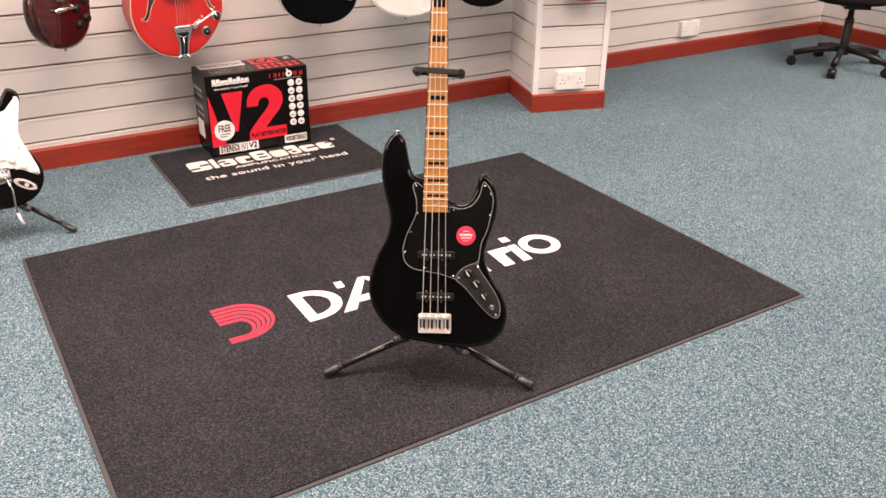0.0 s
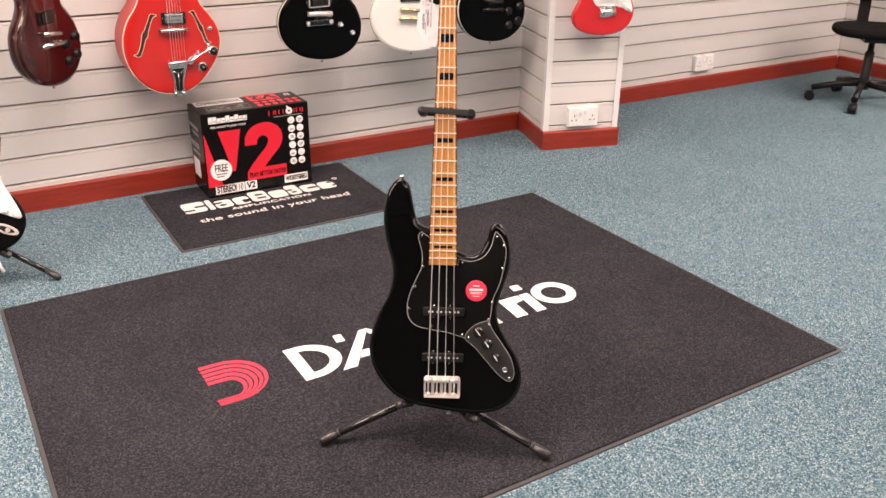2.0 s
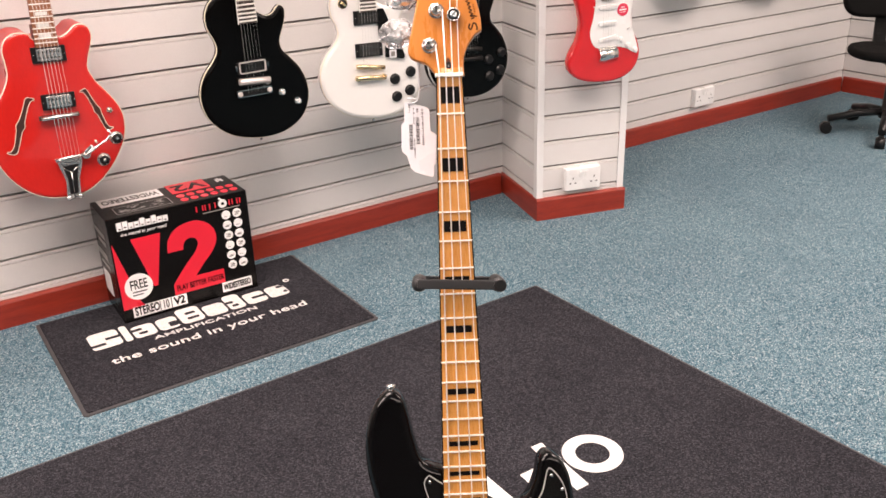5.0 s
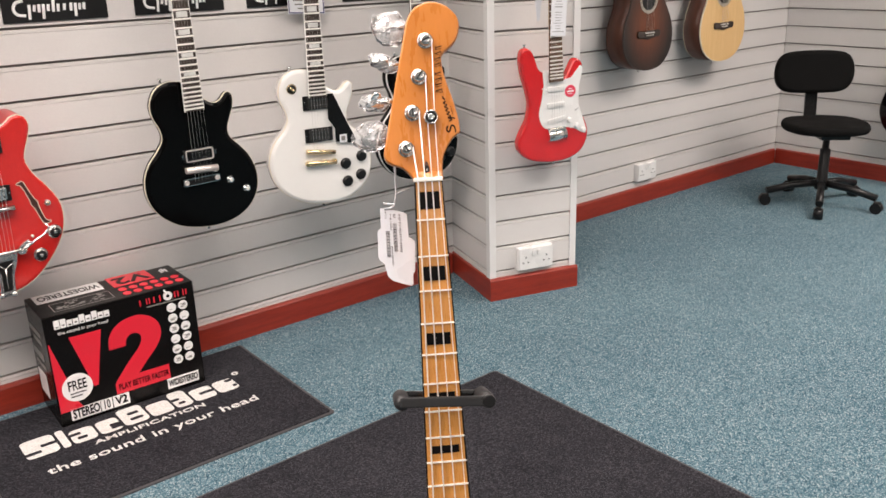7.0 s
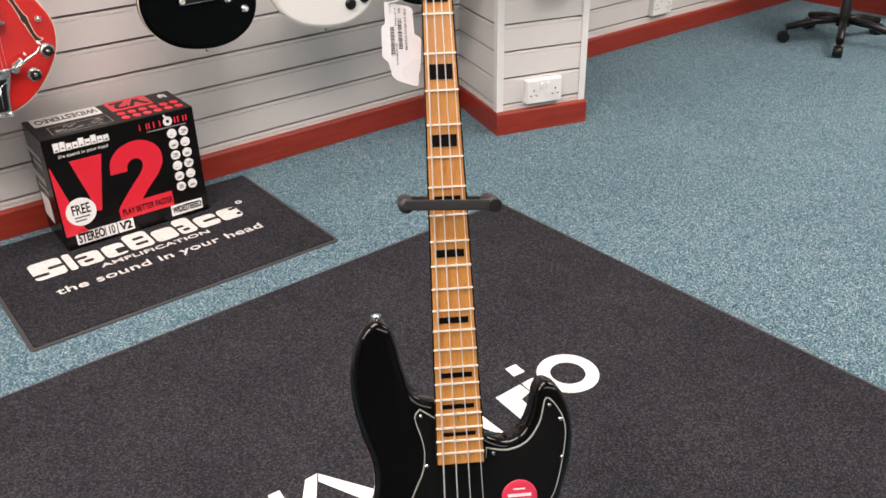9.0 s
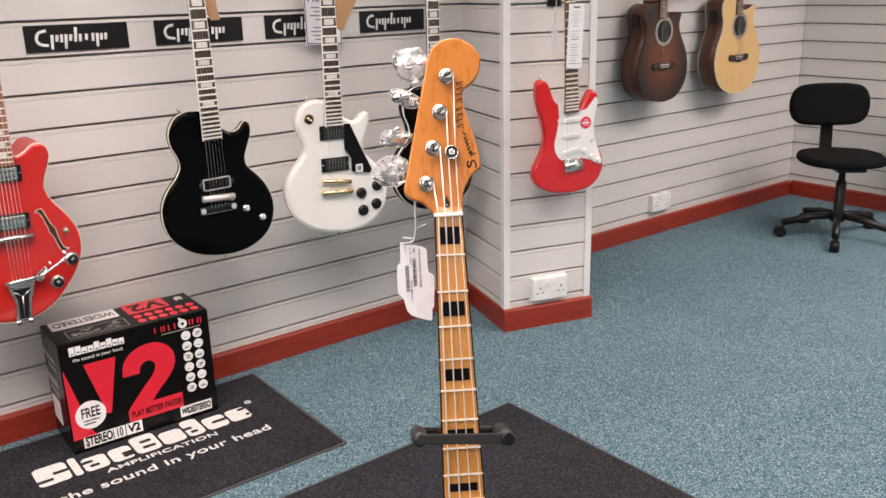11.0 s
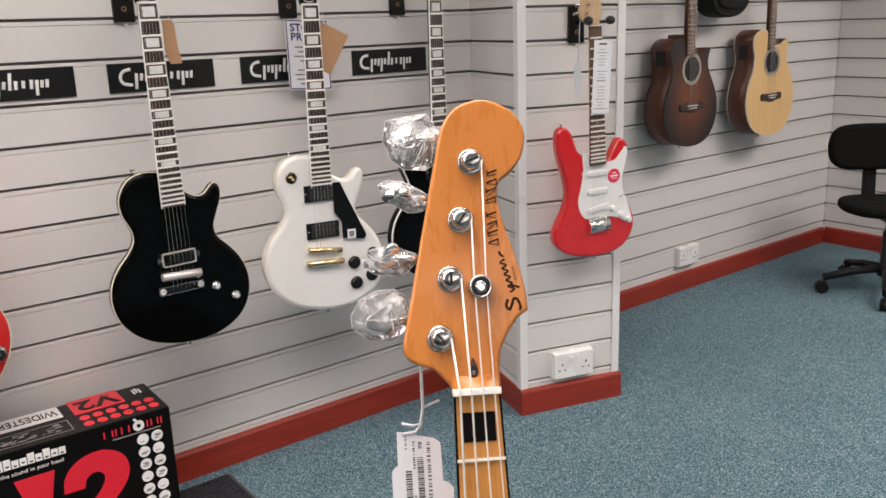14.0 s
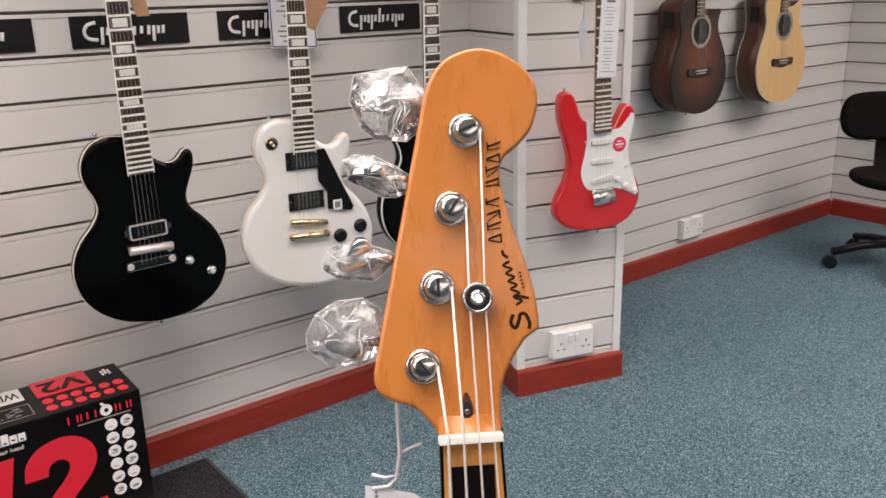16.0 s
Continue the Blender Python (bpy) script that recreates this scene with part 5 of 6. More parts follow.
def single_cut(m, finish, label, hardware="chrome", pickups=2, bind="cream", guard=False, tuner="chrome", inlay=True, turn_knobs="black_plastic", group="guitars hung on the wall"):
    t = thing("electric_guitar", m, label, "electric guitar", group)
    bm = bmesh.new()
    deep = 0.040 if pickups == 1 else 0.048
    rings(bm, LP, [(0.010, -deep), (0.004, 0.002 - deep), (0, 0.010 - deep), (0, -0.0125), (0.001, -0.0106), (0.004, -0.0085), (0.008, -0.0068), (0.0115, -0.0055), (0.012, -0.0055)])
    part("body", bm, M[finish], t, "carved single-cutaway body")
    part("body_binding", made(band, LP, 0.0025, -0.019, -0.0115), M[bind], t, "pale body binding")
    part("neck", neck_back(0.0215, 0.027, 0.43, 0.019, 0.005), M[finish if finish != "wine" else "mahogany"], t)
    fretboard(t, 0.0215, 0.0285, 0.462, 0.011, 0.006, "rosewood", 0.632, 22, (1, 3, 5, 7, 9, 12, 15) if inlay else (), "pearl", "white_ply" if bind == "cream" else bind, 1.8)
    part("nut", made(box, (0, 0.002, 0.0085), (0.044, 0.005, 0.009), 0.001), M["bone"], t)
    head = [(-21, 4), (-24, 30), (-31, 70), (-38, 120), (-41, 158), (-34, 168), (-22, 168), (-10, 160), (0, 166), (10, 160), (22, 168), (34, 168), (41, 158), (38, 120), (31, 70), (24, 30), (21, 4)]
    hm = pose(0, 0, 0.004, -12, 0, 0)
    hd = part("headstock", made(slab, mm(head[:1]) + spline(head[1:-1], 3, False) + mm(head[-1:]), -0.014, 0.0, 0.001, 0.0015, 2), M["black_gloss"], t, "black headstock", hm)
    part("head_inlay", made(slab, mm([(0, 150), (9, 118), (4, 108), (9, 92), (0, 62), (-9, 92), (-4, 108), (-9, 118)]), 0, 0.0006), M["pearl"], hd, "pearl diamond inlay", pose(0, 0, 0))
    part("rod_cover", made(slab, spline([(0, 46), (9, 30), (12, 12), (0, 8), (-12, 12), (-9, 30)], 3), 0, 0.0016), M["black_plastic"], hd, "bell-shaped cover")
    part("cover_edge", made(band, spline([(0, 46), (9, 30), (12, 12), (0, 8), (-12, 12), (-9, 30)], 3), 0.001, 0.0, 0.002), M["white_ply"], hd)
    for sx in (-1, 1):
        for k, y in enumerate((0.048, 0.088, 0.128)):
            x = sx * (0.018 + 0.004 * k)
            pg = part("tuner", made(lathe, [(0.0062, 0), (0.0062, 0.002), (0.0038, 0.004), (0.0030, 0.010), (0.0036, 0.014)], pose(x, y, 0), 14), M[hardware], hd)
            ex = sx * (0.030 + 0.0045 * k)
            bm = bmesh.new()
            cyl(bm, (ex - sx * 0.006, y, -0.012), (ex + sx * 0.012, y, -0.012), 0.0022, None, 8)
            part("tuner_stalk", bm, M[hardware], pg)
            part("tuner_key", made(slab, [(0.009 * math.cos(g), 0.0075 * math.sin(g)) for g in (2 * math.pi * i / 18 for i in range(18))], -0.003, 0.003, 0.0015, 0.0015, 2), M[tuner], pg, "", pose(ex + sx * 0.019, y, -0.012))
    top = -0.005
    for k in range(pickups):
        y = (-0.589 if pickups == 1 else (-0.480, -0.582)[k])
        humbucker(t, 0, y, top, "plate_grey" if hardware == "gold" else "guard_black", h=0.034 if pickups == 1 else 0.044)
        if pickups == 1:
            part("pickup_rim", made(band, [(x, y + v) for x, v in rounded(0.082, 0.033, 0.005)], 0.0022, top + 0.004, top + 0.0105), M["bright"], t, "bright metal rim")
            for sx in (-1, 1):
                part("pickup_tab", made(box, (sx * 0.049, y, top + 0.004), (0.008, 0.014, 0.003), 0.001), M["smoke"], t)
    bm = bmesh.new()
    cyl(bm, (-0.048, -0.628 if pickups == 1 else -0.630, top + 0.010), (0.048, -0.634 if pickups == 1 else -0.642, top + 0.010), 0.0095 if pickups == 1 else 0.0072, None, 14)
    for x, y in ((-0.040, -0.631), (0.040, -0.641)):
        cyl(bm, (x, y, top - 0.003), (x, y, top + 0.012), 0.006, None, 12)
    br = part("bridge", bm, M["bright" if pickups == 1 else "nickel" if hardware == "chrome" else hardware], t)
    bm = bmesh.new()
    if pickups == 1:
        box(bm, (-0.003, -0.664, top + 0.005), (0.112, 0.021, 0.008), 0.003, None, 3)
    else:
        cyl(bm, (-0.050, -0.668, top + 0.010), (0.050, -0.674, top + 0.010), 0.0080, None, 12)
        for x in (-0.046, 0.046):
            cyl(bm, (x, -0.671, top - 0.003), (x, -0.671, top + 0.014), 0.0075, None, 12)
    tp = part("tailpiece", bm, M["plate" if pickups == 1 else "nickel" if hardware == "chrome" else hardware], t)
    if pickups == 1:
        part("tailpiece_edge", made(band, [(x - 0.003, y - 0.664) for x, y in rounded(0.110, 0.0195, 0.003)], 0.0014, top + 0.006, top + 0.0098), M["satin"], tp, "bright edge")
        for x in (-0.047, 0.047):
            part("tailpiece_screw", made(lathe, [(0.0078, 0), (0.0078, 0.003), (0.0050, 0.0045), (0.0046, 0.003)], pose(x - 0.003, -0.664, top + 0.008), 16), M["bright"], tp)
    runs = []
    for i in range(6):
        x0, x1 = -0.0175 + 0.007 * i, -0.026 + 0.0104 * i
        sx, k = (-1, i) if i < 3 else (1, 5 - i)
        runs.append([hm @ Vector((sx * (0.018 + 0.004 * k), (0.048, 0.088, 0.128)[k], 0.010)), (x0, 0.004, 0.0140), (x0, 0, 0.0142), (x1, -0.634, 0.013), (x1, -0.662, 0.010)])
    strings(t, runs, 0.0004, 0.00018, "string_dark")
    spots = ((0.086, -0.680), (0.135, -0.716)) if pickups == 1 else ((0.086, -0.686), (0.143, -0.668), (0.090, -0.745), (0.138, -0.729))
    for x, y in spots:
        knob(t, x, y, -0.0075, 0.0115 if pickups == 1 else 0.0180, 0.013, turn_knobs, "", "steel" if turn_knobs != "black_plastic" else None)
    if pickups == 2:
        sw = part("toggle_plate", made(lathe, [(0.016, 0), (0.016, 0.0015), (0.006, 0.002), (0.0055, 0.005)], pose(-0.078, -0.432, -0.0056), 28), M["gold" if hardware == "gold" else "black_plastic"], t, "round toggle plate")
        part("toggle_washer", made(lathe, [(0.0125, 0), (0.0125, 0.0022), (0.006, 0.0024)], pose(-0.078, -0.432, -0.0056), 24), M["black_plastic"], sw)
        part("toggle", made(cyl, (-0.078, -0.432, -0.004), (-0.076, -0.436, 0.013), 0.003, 0.0042, 10), M["gold"], sw)
    if guard:
        gp = [(34, -456), (33, -536), (54, -566), (54, -610), (118, -622), (124, -610), (84, -524), (54, -456)]
        g = part("pickguard", made(slab, mm(gp), 0.0005, 0.0025), M["guard_black"], t, "raised black pickguard")
        part("white_label", made(box, (0.080, -0.602, 0.0029), (0.024, 0.026, 0.0006)), M["paper"], g, "square paper label")
        part("print_bar", made(box, (0.080, -0.602, 0.0034), (0.014, 0.015, 0.0004)), M["card_grey"], g)
    for x, y, d in ((-0.073, -0.378, 1), (0.010, -0.810, -1)):
        part("strap_button", made(lathe, [(0.004, 0), (0.003, 0.004), (0.006, 0.009), (0.005, 0.0115)], pose(x, y, -0.03) @ pose(0, 0, 0, -90 * d, 0, 0), 12), M["chrome"], t)
    return t


single_cut(hung(1.768, 3.489, 1.3385, -0.85) @ BIG, "black_lacquer", "black single-cutaway electric guitar, one pickup, hung on slatted wall", pickups=1, turn_knobs="chrome")
single_cut(hung(2.185, 3.489, 1.329, 0.25, -9) @ BIG, "white_gloss", "white single-cutaway electric guitar with gold hardware, hung on wall", hardware="gold", guard=True, tuner="cream")
single_cut(hung(2.585, 3.489, 1.3366, 0.0) @ BIG, "black_lacquer", "black single-cutaway electric guitar with white binding, hung on wall", hardware="plate", bind="white_ply", tuner="black_plastic")
single_cut(hung(0.808, 3.50, 1.348, 0.0, 49.0) @ BIG, "wine", "dark wine-red electric guitar turned sideways, hung on slatted wall", bind="mahogany")


# ---- red hollow-body guitar ----
def hollow_guitar(m):
    t = thing("hollow_body_guitar", m, "cherry red hollow-body guitar with vibrato tailpiece, hung on wall", "electric guitar", "guitars hung on the wall")
    pts = [(-24, 205), (-40, 222), (-70, 226), (-96, 212), (-108, 184), (-106, 150), (-108, 115), (-126, 78), (-153, 40), (-173, -11), (-178, -66), (-168, -118), (-143, -165), (-106, -203),
           (-62, -225), (-12, -232), (38, -226), (86, -198), (129, -151), (160, -98), (171, -48), (165, -1), (140, 43), (112, 80), (97, 115), (101, 144), (113, 178), (119, 206), (112, 228),
           (96, 236), (78, 233), (60, 218), (41, 208), (28, 210)]
    out = spline(pts, 4)
    bm = bmesh.new()
    rings(bm, out, [(0.005, -0.140), (0, -0.136), (0, -0.003)], (True, False))
    part("sides", bm, M["cherry_side"], t, "glossy red sides")
    bm = bmesh.new()
    rings(bm, out, [(0.0, -0.0035), (0.001, -0.001), (0.004, 0.0014), (0.008, 0.0026), (0.011, 0.003), (0.0115, 0.003)], (False, True))
    part("top", bm, M["cherry"], t, "arched cherry red top")
    part("body_binding", made(band, out, 0.003, -0.008, -0.0005), M["cream"], t, "cream binding")
    part("neck", neck_back(0.022, 0.027, 0.45, 0.02, 0.007), M["mahogany"], t, "", pose(0, 0.628, 0))
    nk = part("neck_heel", made(box, (0, 0.222, -0.02), (0.05, 0.04, 0.05), 0.006), M["mahogany"], t)
    out2 = [(-0.0215, 0.628), (0.0225, 0.628), (0.0295, 0.187), (-0.0285, 0.187)]
    bd = part("fretboard", made(slab, out2, 0.009, 0.016, 0, 0.001, 2), M["warm_board"], t, "reddish wooden fretboard")
    for n in range(1, 23):
        v = fret_at(0.628, n)
        if v < 0.436:
            part("fret", FRET, None, bd, "", pose(0, 0.628 - v, 0.0168) @ Matrix.Diagonal((0.043 + 0.014 * v / 0.441, 1, 1, 1)))
    for n in (3, 5, 7, 9, 12, 15, 17, 19):
        v = (fret_at(0.628, n - 1) + fret_at(0.628, n)) / 2
        part("inlay", made(box, (0, 0.628 - v, 0.0162), (0.030, 0.010, 0.0006)), M["pearl"], bd)
    head = spline([(-21, 630), (-30, 690), (-40, 760), (-34, 790), (0, 782), (34, 790), (40, 760), (30, 690), (21, 630)], 3)
    hd = part("headstock", made(slab, head, -0.010, 0.006, 0.001, 0.001, 2), M["black_gloss"], t)
    for sx in (-1, 1):
        for y in (0.670, 0.710, 0.750):
            part("tuner", made(lathe, [(0.006, 0), (0.004, 0.004), (0.0035, 0.012)], pose(sx * 0.022, y, 0.006), 12), M["chrome"], hd)
    humbucker(t, 0.002, 0.166, 0.004, "nickel", "black_plastic", 0.086, 0.042, 0)
    humbucker(t, 0.005, 0.041, 0.007, "nickel", "black_plastic", 0.086, 0.042, 0)
    bm = bmesh.new()
    box(bm, (0, 0, 0.010), (0.104, 0.012, 0.008), 0.002)
    box(bm, (0, 0, 0.017), (0.076, 0.010, 0.010), 0.003)
    part("bridge", bm, M["rosewood"], t, "bridge on a wooden foot")
    part("bridge_saddle", made(cyl, (-0.048, 0.0, 0.021), (0.048, 0.002, 0.021), 0.0062, None, 14), M["nickel"], t)
    # vibrato tailpiece
    bm = bmesh.new()
    cyl(bm, (-0.034, -0.118, 0.022), (0.042, -0.112, 0.022), 0.006, None, 12)
    vb = part("vibrato_tailpiece", bm, M["nickel"], t, "chrome vibrato tailpiece")
    frame_pts = [(-30, -122), (40, -118), (34, -150), (24, -180), (20, -226), (18, -236), (-16, -238), (-18, -226), (-14, -182), (-22, -152)]
    part("tail_frame", made(slab, mm(frame_pts), 0.006, 0.012, 0, 0.003, 3), M["nickel"], vb)
    part("tail_insert", made(slab, mm([(-16, -140), (25, -138), (18, -172), (13, -220), (-9, -222), (-8, -176)]), 0.0122, 0.0128), M["black_plastic"], vb, "black inset")
    for a, b in (((-14, -146), (4, -160)), ((23, -146), (4, -160)), ((4, -160), (2, -216))):
        part("insert_line", made(tube, [(a[0] * 0.001, a[1] * 0.001, 0.0128), (b[0] * 0.001, b[1] * 0.001, 0.0128)], 0.0013, 6), M["nickel"], vb)
    for x in (-0.014, 0.016):
        part("tail_screw", made(lathe, [(0.007, 0), (0.007, 0.003), (0.004, 0.005)], pose(x, -0.232, 0.010), 12), M["chrome"], vb)
    part("vibrato_arm", made(tube, [(0.046, -0.116, 0.030), (0.062, -0.104, 0.034), (0.085, -0.088, 0.036), (0.106, -0.078, 0.036), (0.121, -0.062, 0.034), (0.112, -0.050, 0.032)], 0.0034, 8), M["chrome"], vb, "curved chrome arm")
    part("arm_spring", made(lathe, [(0.012, 0), (0.012, 0.014), (0.008, 0.020)], pose(0.050, -0.116, 0.006), 14), M["nickel"], vb)
    part("arm_bracket", made(box, (0, 0, 0), (0.030, 0.016, 0.010), 0.004, pose(0.058, -0.100, 0.024, 0, 0, 35)), M["nickel"], vb)
    strings(t, [[(-0.018 + 0.0072 * i, 0.628, 0.020), (-0.018 + 0.0096 * i, 0.0, 0.0245), (-0.016 + 0.0092 * i, -0.114, 0.026)] for i in range(6)], 0.0006, 0.0003)
    spine = [(70, 60, 5.5), (77, 58, 5.0), (84, 44, 3.6), (91, 26, 4.2), (97, 12, 5.0), (101, 2, 8.0), (105, -8, 5.0), (110, -24, 4.2), (116, -42, 3.8), (123, -54, 5.0), (131, -55, 5.5)]
    for s in (-1, 1):
        f = [(x + w * 0.9, y + w * 0.45) for x, y, w in spine] + [(x - w * 0.9, y - w * 0.45) for x, y, w in spine[::-1]]
        f = [(x, y) if s > 0 else (-100 - 1.28 * (x - 101), -15 + 1.20 * (y - 2)) for x, y in f]
        o = spline(f, 3)
        fh = part("sound_hole", made(slab, o, 0.0028, 0.0036), M["hollow"], t, "dark f-shaped sound hole")
        part("hole_binding", made(band, o, -0.0020, 0.0026, 0.0044), M["cream"], fh)
    for x, y in ((0.140, -0.084), (0.097, -0.141), (0.133, -0.002)):
        r = 0.0190 if y < -0.05 else 0.0085
        if r < 0.01:
            knob(t, x, y, 0.001, r, 0.014, "nickel", "", "gold")
            continue
        k = part("knob", made(lathe, [(r, 0), (r, 0.003), (r * 0.8, 0.004), (r * 0.76, 0.009), (r * 0.66, 0.0095)], pose(x, y, 0.001), 20), M["nickel"], t, "chrome knob with black top")
        part("knob_cap", made(lathe, [(r * 0.72, 0), (r * 0.72, 0.0015), (r * 0.5, 0.0026), (r * 0.2, 0.003)], pose(x, y, 0.0102), 18), M["knob_black"], k, "black domed top")
        part("knob_dot", made(lathe, [(r * 0.26, 0), (r * 0.2, 0.0010)], pose(x, y, 0.0130), 12), M["nickel"], k)
    part("toggle", made(tube, [(0.085, -0.088, 0.003), (0.080, -0.080, 0.018)], 0.003, 8), M["cream"], t)
    return t


hollow_guitar(hung(1.2235, 3.547, 0.6776, 1.4) @ Matrix.Scale(1.008, 4))


# ---- double-cutaway guitars ----
DC = [(-20, -380), (-42, -376), (-60, -362), (-71, -334), (-83, -302), (-104, -285), (-124, -293), (-131, -322), (-127, -371), (-110, -433), (-102, -485), (-113, -535), (-136, -574), (-150, -606),
      (-147, -640), (-120, -670), (-74, -690), (-14, -699), (46, -697), (98, -676), (127, -637), (132, -594), (117, -550), (93, -510), (87, -473), (98, -432), (110, -391), (113, -361), (98, -342),
      (80, -340), (62, -367), (44, -396), (24, -404)]


def double_cut(m, size, finish, label, whole=True, group="guitars hung on the wall"):
    """size: 1 for the short-scale guitar."""
    t = thing("electric_guitar", m, label, "electric guitar", group)
    k = size
    sc = lambda pts: [(x * k, y * k) for x, y in pts]
    part("body", made(slab, spline(sc(DC), 4), -0.050, -0.012, 0.010, 0.010, 4), M[finish], t, "double-cutaway body")
    guard = [(-49, -368), (-26, -368), (-26, -406), (28, -408), (64, -402), (89, -376), (103, -364), (109, -383), (94, -442), (88, -483), (106, -538), (122, -593), (117, -608), (100, -601), (70, -584),
             (39, -577), (-32, -576), (-59, -553), (-67, -514), (-55, -469), (-46, -419)]
    o = mm(sc(guard[:4])) + spline(sc(guard[4:]), 3, False)
    part("pickguard", made(slab, o, -0.0125, -0.0100, 0, 0.0006, 2), M["socket"], t, "white pickguard")
    for x, y in ((-44, -374), (-52, -430), (-62, -512), (-40, -570), (60, -582), (115, -600), (101, -545), (92, -480), (101, -400), (97, -366)):
        part("guard_screw", made(lathe, [(0.0026, 0), (0.0022, 0.0009)], pose(x * k * 0.001, y * k * 0.001, -0.0100), 8), M["steel"], t)
    for y in (-435, -491, -545):
        pk = part("pickup", made(slab, rounded(0.072 * k, 0.015 * k, 0.007 * k), -0.0105, -0.0050, 0, 0.001, 2), M["socket"], t, "white single-coil pickup", pose(0.001, y * k * 0.001, 0, 0, 0, 8 if y == -545 else 0))
        for i in range(6):
            part("pole", made(lathe, [(0.0022, 0), (0.002, 0.001)], pose((i - 2.5) * 0.0095 * k, 0, -0.0052), 8), M["steel"], pk)
    for x, y in ((52, -552), (81, -575), (109, -593)):
        knob(t, x * k * 0.001, y * k * 0.001, -0.0100, 0.0095 * k, 0.012, "socket")
    part("selector", made(tube, [(0.078 * k, -0.520 * k, -0.010), (0.088 * k, -0.508 * k, 0.004)], 0.002, 8), M["socket"], t)
    bm = bmesh.new()
    cyl(bm, (-0.033 * k, -0.601 * k, -0.020), (0.039 * k, -0.601 * k, -0.020), 0.024 * k, None, 36)
    box(bm, (0.003, -0.597 * k, -0.0105), (0.072 * k, 0.050 * k, 0.004), 0.001)
    br = part("bridge", bm, M["nickel"], t, "rounded chrome bridge")
    for i in range(6):
        part("saddle", made(box, (0.003 + (i - 2.5) * 0.0105 * k, -0.586 * k, -0.003), (0.0088 * k, 0.018 * k, 0.006), 0.002), M["nickel"], br)
    part("neck", neck_back(0.0195, 0.0265, 0.40 * k, 0.019, -0.005), M["pale_maple"], t)
    fretboard(t, 0.0195, 0.0275, 0.409 * k, 0.0, 0.006, "brown_board", 0.579 * k, 20, (), None, None, 2.0)
    for n in (3, 5, 7, 9, 12, 15, 17, 19):
        v = (fret_at(0.579 * k, n - 1) + fret_at(0.579 * k, n)) / 2
        part("dot_inlay", made(lathe, [(0.0022, 0), (0.0022, 0.0005)], pose(0, -v, 0), 10), M["cream"], t)
    part("nut", made(box, (0, 0.002, 0.0), (0.041, 0.004, 0.008), 0.001), M["bone"], t)
    head = [(-19, 4), (-24, 12), (-38, 20), (-47, 42), (-40, 68), (-25, 112), (-9, 157), (6, 175), (24, 181), (38, 175), (38, 162), (28, 146), (22, 128), (20, 100), (24, 70), (29, 46), (24, 30), (20, 14), (19, 4)]
    h = mm(head[:1]) + spline(head[1:-1], 3, False) + mm(head[-1:])
    hd = part("headstock", made(slab, h, -0.024, -0.010, 0.0015, 0.0015, 2), M["pale_maple"], t, "pale maple headstock")
    runs = []
    for i in range(6):
        px, py = -0.034 + 0.0068 * i, 0.038 + 0.0235 * i
        tn = part("tuner", made(lathe, [(0.005, 0), (0.005, 0.001), (0.003, 0.003), (0.003, 0.010)], pose(px + 0.006, py, -0.010), 12), M["chrome"], hd)
        part("tuner_key", made(box, (px - 0.020 + 0.001 * i, py, -0.018), (0.020, 0.009, 0.005), 0.002), M["chrome"], tn)
        runs.append([(px + 0.006, py, -0.003), (-0.0165 + 0.0066 * i, 0.003, 0.004), (-0.0165 + 0.0066 * i, 0, 0.004), (0.003 + (i - 2.5) * 0.0105 * k, -0.582 * k, 0.003)])
    strings(t, runs, 0.0004, 0.0002, "string_dark")
    for j in range(4):
        part("decal_bar", made(box, (0.004 + 0.004 * j, 0.085 + 0.018 * j, -0.0097), (0.003, 0.014, 0.0005), 0, None), M["decal"], hd)
    for x, y, d in ((-0.108, -0.284, 1), (-0.004, -0.699, -1)):
        part("strap_button", made(lathe, [(0.004, 0), (0.003, 0.004), (0.006, 0.009), (0.005, 0.0115)], pose(x * k, y * k, -0.03) @ pose(0, 0, 0, -90 * d, 0, 0), 12), M["chrome"], t)
    return t


mini = double_cut(PILLAR @ hung(0.204, -0.098, 1.251, -2.2), 1.011, "red_gloss", "small bright red electric guitar with white pickguard, hung on pillar")
st = part("sticker", made(lathe, [(0.022, 0), (0.022, 0.0005), (0.020, 0.0006)], pose(0.060, -0.455, -0.0098), 32), M["sticker"], mini, "round red paper sticker")
for w, y, h in ((0.015, 0.009, 0.0026), (0.028, 0.0, 0.005), (0.020, -0.008, 0.002)):
    part("print_bar", made(box, (0.060, -0.455 + y, -0.0091), (w, h, 0.0003)), M["card_white"], st)

FLOOR_GUITAR = pose(0.460, 3.213, 0.856) @ pose(0, 0, 0, 90 - 12, 0, 0)
dark = double_cut(FLOOR_GUITAR, 1.05, "black_gloss", "black electric guitar with white pickguard, on a floor stand", group="guitars on floor stands")
jack = part("jack_plate", made(slab, [(0.037 * math.cos(g), 0.0145 * math.sin(g)) for g in (2 * math.pi * i / 32 for i in range(32))], -0.0125, -0.0095, 0, 0.002, 3), M["bright"], dark, "oval chrome jack plate", pose(0.078, -0.664, 0, 0, 0, -32))
part("jack_hollow", made(slab, [(0.024 * math.cos(g), 0.0080 * math.sin(g)) for g in (2 * math.pi * i / 24 for i in range(24))], -0.0096, -0.0091), M["smoke"], jack)
part("jack_socket", made(lathe, [(0.0072, 0), (0.0072, 0.003), (0.0045, 0.003), (0.0043, 0.001)], pose(0.004, 0, -0.0092), 16), M["bright"], jack)
